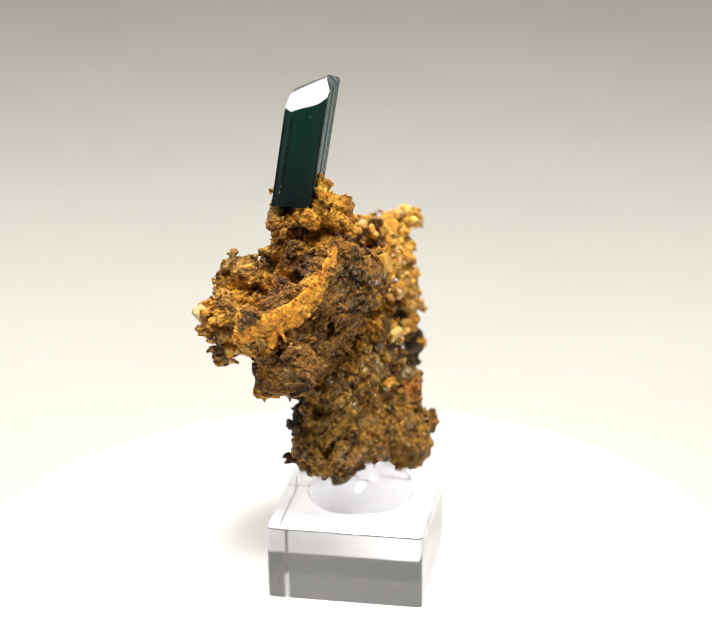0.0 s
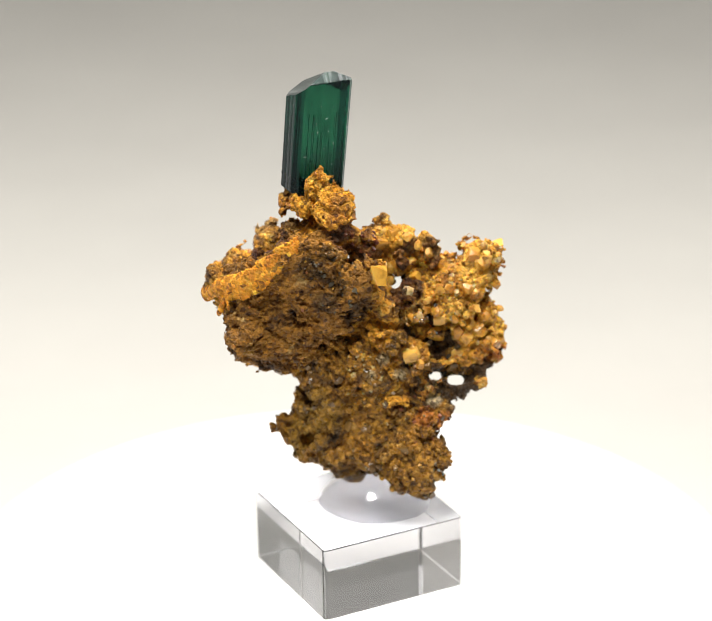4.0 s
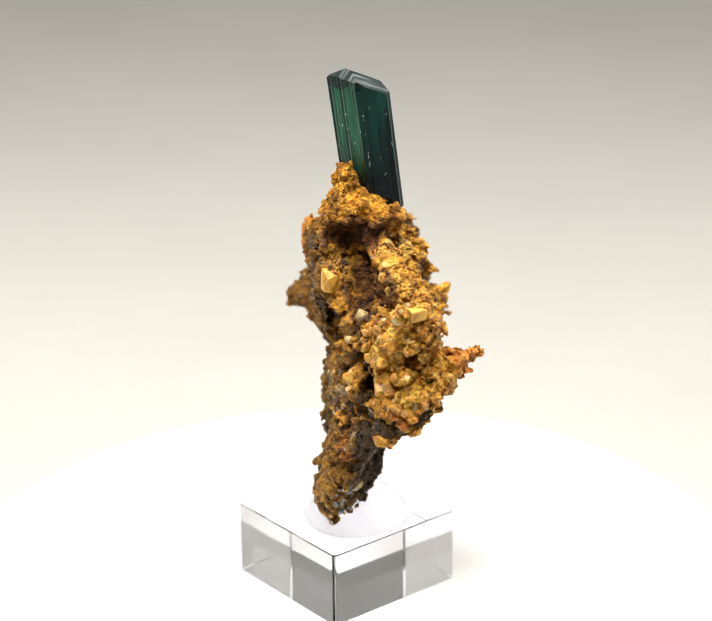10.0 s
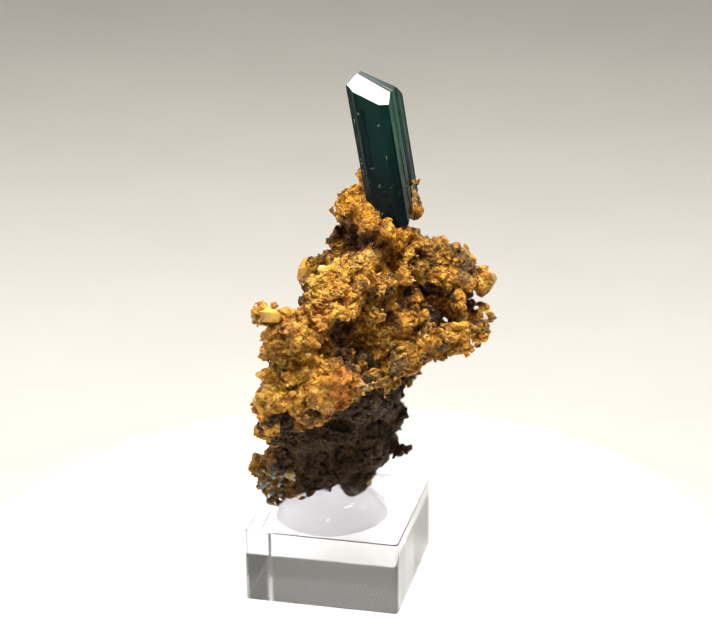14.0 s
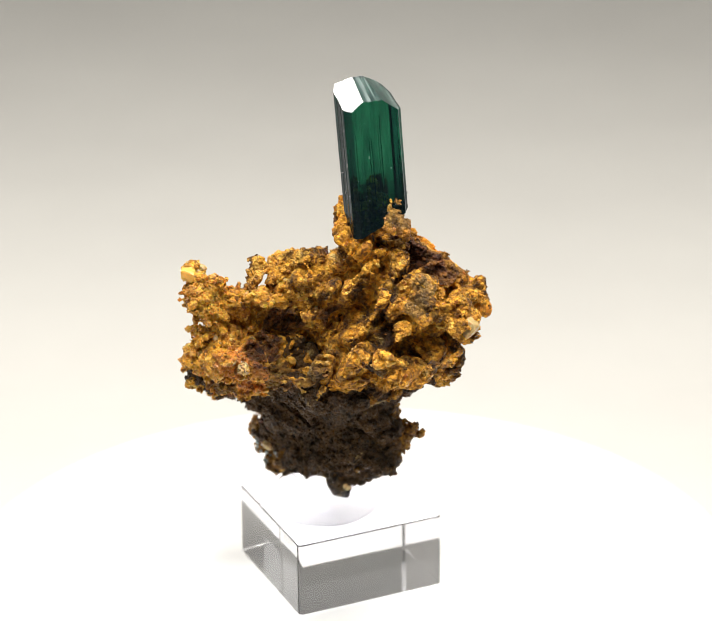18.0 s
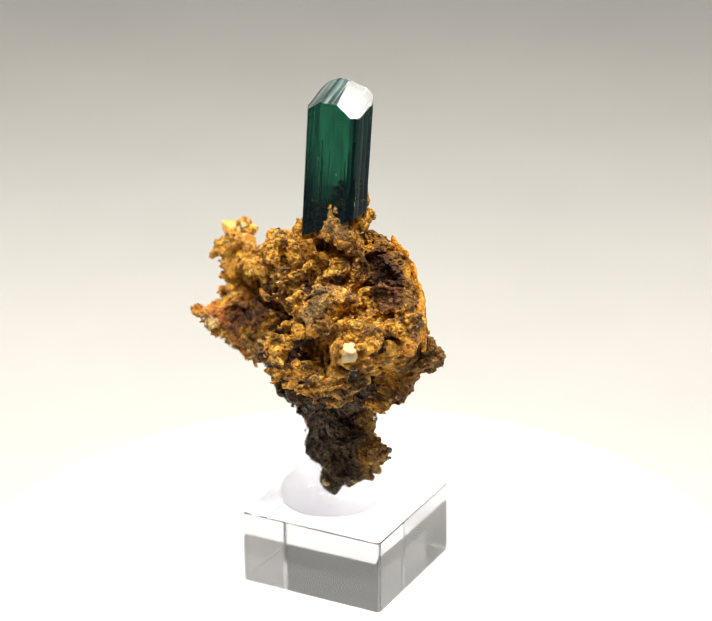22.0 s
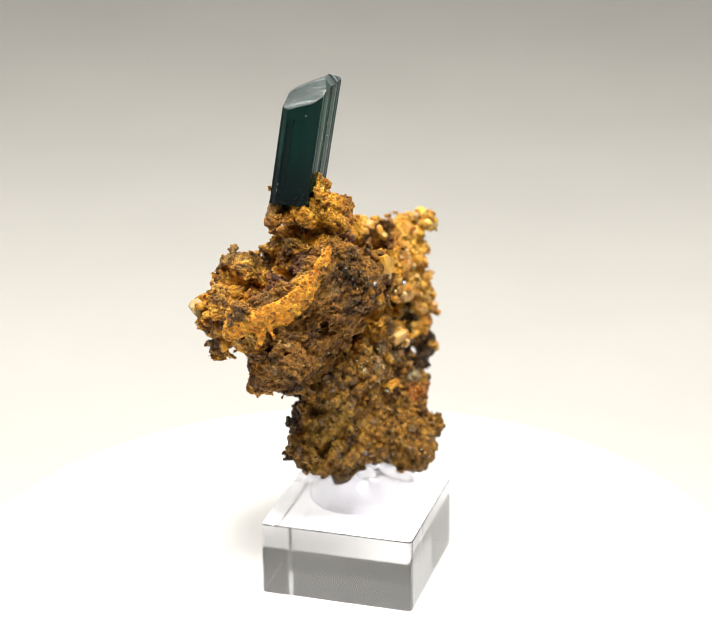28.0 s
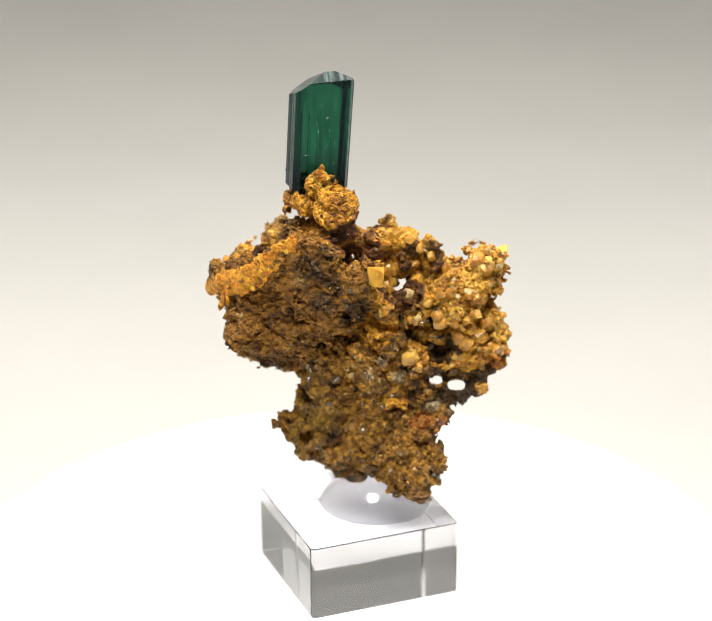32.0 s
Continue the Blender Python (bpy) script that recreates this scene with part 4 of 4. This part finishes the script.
def slab(parent):
    f = Field((-17, -14, 12), (20, 28, 52))
    lump(f, 1.9, 11.0, 41.8, 5.5, 9.1, 12.9, 127, -38, -55)
    lump(f, -3.4, 0.9, 40.2, 6.3, 6.4, 12.8, -6, 15, 150)
    lump(f, -8.3, -2.3, 39.6, 3.7, 4.5, 12.6, 50, -45, -12)
    lump(f, 10.3, 19.5, 39.3, 2.9, 4.4, 8.8, 143, -46, -34)
    lump(f, -4.8, -2.7, 39.0, 4.1, 4.3, 13.0, 0, -3, -89)
    lump(f, -4.2, 4.1, 38.7, 5.7, 5.8, 8.3, -65, -131, 171)
    lump(f, 6.8, 11.6, 37.6, 3.0, 5.3, 13.0, 72, 38, 144)
    lump(f, -1.4, 4.7, 33.7, 3.1, 8.1, 13.0, 148, -25, -41)
    lump(f, 3.7, 9.9, 33.5, 3.0, 5.3, 13.0, 44, -25, -71)
    lump(f, 2.8, 3.0, 33.2, 3.7, 8.8, 13.0, 14, 0, -40)
    lump(f, -1.3, -3.3, 32.5, 2.4, 4.0, 9.8, 13, 3, -57)
    lump(f, -6.5, -3.3, 30.0, 3.3, 3.7, 7.1, -40, -31, -42)
    lump(f, 8.7, 7.4, 29.7, 2.8, 5.1, 9.2, -49, -34, -53)
    lump(f, 10.9, 8.0, 25.6, 3.5, 4.9, 7.6, 12, -22, -56)
    lump(f, -5.1, -3.8, 24.6, 3.3, 4.0, 5.1, 22, -51, 87)
    lump(f, 1.0, 3.5, 24.5, 4.1, 4.2, 10.8, 63, -11, -52)
    lump(f, 5.9, 2.2, 24.3, 2.7, 4.1, 11.0, 67, 2, -60)
    lump(f, -2.3, -1.2, 23.6, 3.7, 5.4, 7.4, -28, -39, 100)
    lump(f, 10.1, 6.4, 20.9, 3.9, 4.0, 5.9, -138, -54, -20)
    lump(f, -8.2, -8.6, 28.3, 1.6, 1.5, 1.5)
    lump(f, -9.8, -2.4, 29.8, 1.1, 1.0, 1.0)
    lump(f, -9.8, -1.7, 23.6, 1.4, 1.0, 0.8)
    lump(f, 15.4, 9.4, 25.4, 1.5, 1.5, 1.6)
    cavities(f)
    roughen(f, 0.6, 0.5, 0.5, 131, 0.25)
    for x, y, z, r in ((-0.9, 2.7, 18.2, 2.6), (-0.9, 2.6, 16.6, 1.6), (-0.2, 3.4, 15.6, 0.8), (-1.6, 2.2, 15.4, 0.6)):
        lump(f, x, y, z, r, r * 0.9, r * 1.1)
    cavities(f, 0.8)
    pierce(f)
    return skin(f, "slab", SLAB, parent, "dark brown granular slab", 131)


def blade(parent):
    """Thin curved orange rib in front of the vug, with a twig-like spur."""
    f = Field((-24, -23, 46), (4, -4, 70))

    def rib(a, b, w, h, sink):
        a, b = Vector(a), Vector(b)
        n = max(2, round((b - a).length / 0.7))
        for i in range(n + 1):
            p = a.lerp(b, i / n)
            lump(f, p.x, p.y, p.z - sink, w, w, h, 0, 0, 0, 0.4)

    rib((-1.7, -9.3, 66.2), (-4.5, -13.8, 62.8), 0.35, 2.6, 1.2)
    rib((-4.5, -13.8, 62.8), (-8.4, -16.5, 59.8), 0.4, 3.0, 1.9)
    rib((-8.4, -16.5, 59.8), (-13.4, -17.7, 57.4), 0.7, 2.5, 1.7)
    rib((-13.4, -17.7, 57.4), (-18.4, -17.2, 54.8), 1.2, 1.7, 0.9)
    rib((-10.5, -17.6, 57.6), (-13.4, -18.4, 51.6), 0.4, 0.5, 0.0)
    rib((-11.6, -17.9, 55.6), (-10.4, -18.4, 53.4), 0.3, 0.4, 0.0)
    roughen(f, 0.0, 0.10, 0.12, 171, 0.1)
    return smooth(skin(f, "blade", BLADE, parent, "thin orange-yellow curved mineral blade", 171, False))


def grain_mesh(name, kind, seed):
    """A small crystal about 1 unit (millimetre) across: block, stubby prism, shard or flake."""
    rng = random.Random(seed)
    bm = bmesh.new()
    if kind == "flake":
        n = 6
        top = [(math.cos(2 * math.pi * i / n) * rng.uniform(0.4, 0.6), math.sin(2 * math.pi * i / n) * rng.uniform(0.4, 0.6)) for i in range(n)]
        lo = [bm.verts.new((x, y, -0.05)) for x, y in top]
        hi = [bm.verts.new((x * 0.96, y * 0.96, 0.05)) for x, y in top]
    elif kind == "prism":
        n = 6
        lo = [bm.verts.new((0.33 * math.cos(2 * math.pi * i / n), 0.33 * math.sin(2 * math.pi * i / n), -0.7)) for i in range(n)]
        hi = [bm.verts.new((0.33 * math.cos(2 * math.pi * i / n), 0.33 * math.sin(2 * math.pi * i / n), 0.45)) for i in range(n)]
    elif kind == "round":
        for k in range(26):
            h = 1 - 2 * (k + 0.5) / 26
            a = 2.4 * k + rng.uniform(-0.3, 0.3)
            q = math.sqrt(1 - h * h)
            bm.verts.new(Vector((q * math.cos(a), q * math.sin(a), h)) * 0.52 * rng.uniform(0.68, 1.1))
        bmesh.ops.convex_hull(bm, input=list(bm.verts))
        bmesh.ops.delete(bm, geom=[v for v in bm.verts if not v.link_faces], context="VERTS")
        n = 0
    else:
        # a broken grain: the hull of points near the faces of a block
        for sx in (-1, 1):
            for sy in (-1, 1):
                for sz in (-1, 1):
                    c = Vector((sx, sy, sz)) * 0.46
                    for axis in (0, 1, 2):
                        v = c.copy()
                        v[axis] *= rng.uniform(0.2, 0.9)
                        bm.verts.new(v * rng.uniform(0.74, 1.12))
        bmesh.ops.convex_hull(bm, input=list(bm.verts))
        loose = [v for v in bm.verts if not v.link_faces]
        bmesh.ops.delete(bm, geom=loose, context="VERTS")
        n = 0
    for i in range(n):
        bm.faces.new((lo[i], lo[(i + 1) % n], hi[(i + 1) % n], hi[i]))
    if n:
        bm.faces.new(list(reversed(lo)))
    if kind == "prism":
        tip = bm.verts.new((0.08, 0.03, 0.85))
        for i in range(n):
            bm.faces.new((hi[i], hi[(i + 1) % n], tip))
    elif n:
        bm.faces.new(hi)
    bmesh.ops.triangulate(bm, faces=[f for f in bm.faces if len(f.verts) == 4])
    bmesh.ops.scale(bm, vec=(MM, MM, MM), verts=bm.verts)
    me = bpy.data.meshes.new(name)
    bm.to_mesh(me)
    bm.free()
    return me


MESHES = {}


def piece(name, kind, variant, mat, parent, at, size, turn, label=""):
    key = (kind, variant, mat.name)
    if key not in MESHES:
        MESHES[key] = grain_mesh(name, kind, 11 * variant + len(kind))
        MESHES[key].materials.append(mat)
    ob = new(name, MESHES[key])
    ob.parent = parent
    ob.matrix_basis = Matrix.LocRotScale(Vector(at) * MM, turn, Vector(size))
    if label:
        tagged(ob, label)
    return ob


def studs(ob, count, seed, choices, keep=lambda c: True, lined=False, toward=None, least=0.2):
    """Small crystals sitting half sunk in the skin of a part."""
    rng = random.Random(seed)
    lining_shade = ob.data.attributes["lining_shade"].data
    free = [v for v in ob.data.vertices if (lined or lining_shade[v.index].value < 0.2) and (not toward or v.normal.dot(toward) > least) and keep(v.co / MM)]
    for k in range(count if free else 0):
        v = free[rng.randrange(len(free))]
        name, kind, mat, small, large = rng.choice(choices)
        d = small + (large - small) * rng.random() ** 1.7
        turn = v.normal.to_track_quat("Z", "Y") @ Euler((rng.uniform(-0.7, 0.7), rng.uniform(-0.7, 0.7), rng.uniform(0, 6.3))).to_quaternion()
        piece(name, kind, rng.randrange(4), mat, ob, v.co / MM - v.normal * (0.28 * d), (d * rng.uniform(0.8, 1.25), d, d * rng.uniform(0.8, 1.3)), turn)


def specimen():
    ob = tagged(new("mineral_specimen"), "green tourmaline crystal standing on rough ochre matrix", "mineral")
    crystal(ob)
    n_, c, l, s, b = neck(ob), crown(ob), lobe(ob), slab(ob), blade(ob)
    studs(n_, 130, 1, [("ochre_grain", "block", GOLD_GRAIN, 0.3, 0.8), ("ochre_grain", "flake", GOLD_GRAIN, 0.5, 1.2), ("orange_grain", "shard", RUST_GRAIN, 0.3, 0.7)])
    studs(c, 560, 2, [("ochre_grain", "block", GOLD_GRAIN, 0.3, 0.8), ("ochre_flake", "flake", GOLD_GRAIN, 0.5, 1.2), ("quartz_grain", "prism", PALE_GRAIN, 0.35, 0.8), ("orange_grain", "shard", RUST_GRAIN, 0.3, 0.9)])
    studs(l, 320, 3, [("yellow_crystal", "block", PALE_GRAIN, 0.4, 1.0), ("ochre_grain", "block", GOLD_GRAIN, 0.4, 1.0), ("yellow_crystal", "shard", PALE_GRAIN, 0.5, 1.0), ("quartz_grain", "prism", PALE_GRAIN, 0.4, 0.9), ("orange_grain", "shard", RUST_GRAIN, 0.4, 0.9)])
    studs(s, 170, 4, [("brown_grain", "block", BROWN_GRAIN, 0.4, 1.2), ("quartz_grain", "prism", WHITE_GRAIN, 0.2, 0.5), ("brown_grain", "prism", BROWN_GRAIN, 0.5, 1.1), ("ochre_grain", "shard", GOLD_GRAIN, 0.3, 0.8)], lambda p: 0.616 * p.x - 0.788 * p.y > 0.5)
    def around(x, y, z, r):
        return lambda p: (p - Vector((x, y, z))).length < r

    studs(c, 60, 5, [("smoky_grain", "block", SMOKY, 0.4, 1.0), ("smoky_grain", "prism", SMOKY, 0.4, 0.8)], around(2.5, -4.5, 58.5, 5.5))
    studs(c, 30, 6, [("white_grain", "block", WHITE_GRAIN, 0.3, 0.8)], around(5.0, 1.0, 41.5, 4.5))
    studs(s, 40, 7, [("white_grain", "block", WHITE_GRAIN, 0.3, 0.9), ("smoky_grain", "prism", SMOKY, 0.4, 0.9)], around(5.5, 1.5, 38.5, 5.0))
    studs(l, 45, 8, [("smoky_grain", "block", SMOKY, 0.4, 1.1), ("white_grain", "prism", WHITE_GRAIN, 0.3, 0.7)], around(11.0, 15.5, 40.0, 5.0))
    studs(s, 46, 16, [("quartz_chip", "block", CHIP, 0.4, 1.1), ("quartz_chip", "prism", CHIP, 0.4, 0.9)], around(12.4, 10.2, 22.5, 3.4))
    studs(s, 24, 9, [("red_grain", "block", RED_GRAIN, 0.4, 0.9)], around(11.0, 9.0, 31.0, 5.0))
    out = Vector((0.75, -0.55, 0.35)).normalized()
    studs(l, 150, 13, [("yellow_crystal", "round", PALE_GRAIN, 1.2, 2.8), ("yellow_crystal", "round", GOLD_GRAIN, 1.2, 2.8), ("yellow_crystal", "block", PALE_GRAIN, 1.2, 2.6), ("yellow_crystal", "block", GOLD_GRAIN, 1.2, 2.8), ("milky_crystal", "round", WHITE_GRAIN, 0.9, 1.8)], lambda p: p.z > 42 and 0.616 * p.x - 0.788 * p.y > -13, False, out, 0.3)
    studs(c, 90, 14, [("yellow_crystal", "round", PALE_GRAIN, 1.1, 2.4), ("yellow_crystal", "round", GOLD_GRAIN, 1.1, 2.4), ("yellow_crystal", "block", GOLD_GRAIN, 1.2, 2.2)], lambda p: p.z > 47 and p.y > 8 and 0.616 * p.x - 0.788 * p.y > -8, False, out, 0.45)
    studs(s, 120, 15, [("brown_grain", "round", BROWN_GRAIN, 1.0, 2.2), ("brown_grain", "block", BROWN_GRAIN, 0.9, 1.8)], lambda p: True, False, out, 0.3)
    big = [(7.8, 2.0, 59.9, 3.9, GOLD_GRAIN, "orange block crystal"), (5.4, 13.2, 62.4, 2.0, PALE_GRAIN, ""), (5.0, 16.2, 62.0, 2.0, PALE_GRAIN, ""),
           (12.0, 24.3, 56.2, 2.6, PALE_GRAIN, ""), (7.2, 9.6, 54.9, 3.0, WHITE_GRAIN, "pale milky crystal"), (11.9, 18.7, 49.6, 2.0, PALE_GRAIN, ""),
           (12.3, 26.3, 44.2, 2.2, WHITE_GRAIN, "pale milky crystal"), (5.9, 15.5, 60.6, 2.4, PALE_GRAIN, ""), (10.8, 23.0, 58.4, 2.6, PALE_GRAIN, ""),
           (11.4, 25.4, 54.6, 2.4, PALE_GRAIN, ""), (12.4, 25.2, 47.0, 2.6, PALE_GRAIN, ""), (13.2, 21.4, 40.6, 2.2, PALE_GRAIN, ""),
           (9.2, 25.8, 54.4, 3.4, PALE_GRAIN, ""), (5.6, 24.6, 50.2, 2.0, WHITE_GRAIN, ""),
           (-26.2, -9.2, 54.5, 3.5, WHITE_GRAIN, "pale cream crystal"), (10.7, 11.3, 24.2, 2.6, WHITE_GRAIN, "pale quartz edge"), (-3.8, 2.2, 18.8, 2.0, WHITE_GRAIN, "")]
    rng = random.Random(9)
    for x, y, z, d, mat, label in big:
        turn = Euler([rng.uniform(-0.6, 0.6) for _ in range(3)]).to_quaternion()
        inward = Vector((-4, 4, z)) - Vector((x, y, z))
        at = Vector((x, y, z)) + inward.normalized() * 0.35 * d
        piece("crystal_block", "block" if label.startswith(("orange", "pale cream")) else "round", rng.randrange(4), mat, ob, at, (d * 0.8, d * 0.8, d * rng.uniform(0.8, 1.1)), turn, label)
    for on, x, y, z, n, r in ((l, 9.2, 11.0, 50.4, 26, 3.0), (c, 8.6, 9.4, 51.4, 26, 3.0), (l, 10.6, 13.6, 46.6, 14, 2.4), (c, -24.9, -9.6, 49.8, 16, 2.4), (c, -21.6, 0.4, 58.6, 12, 2.2),
                              (l, -3.4, 24.6, 48.6, 14, 2.6), (c, -3.4, 23.0, 48.4, 8, 2.6), (n_, -12.6, -2.8, 73.0, 14, 2.6), (s, 11.2, 12.4, 36.6, 16, 2.6), (s, -8.8, -7.0, 29.0, 16, 2.6)):
        studs(on, 2 * n, n + int(x * 7), [("mica_flake", "flake", MICA, 0.35, 0.9)], around(x, y, z, r))
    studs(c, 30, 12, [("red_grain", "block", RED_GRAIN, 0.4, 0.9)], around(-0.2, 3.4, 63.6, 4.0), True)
    return ob


table()
# Unseen panels, added to lighten what the acrylic block's sides show.
wall("bounce_left", "plain white side panel, unseen, added to bounce light", (-0.43, 0.84), (-0.43, -0.66))
wall("bounce_right", "plain white side panel, unseen, added to bounce light", (0.43, -0.66), (0.43, 0.84))
wall("bounce_rear", "plain white rear panel, unseen, added behind the camera", (-0.43, -0.66), (0.43, -0.66))
platter = turntable()
block = acrylic_block()
mound = putty()
stone = specimen()


def motions():
    steps = [i * 0.5 for i in range(int(SECONDS * 2) + 1)]
    for thing in (platter, block, mound, stone):
        walk(thing, [(t, pose(0, 0, 0, 0, 0, TURN * t)) for t in steps])


motions()
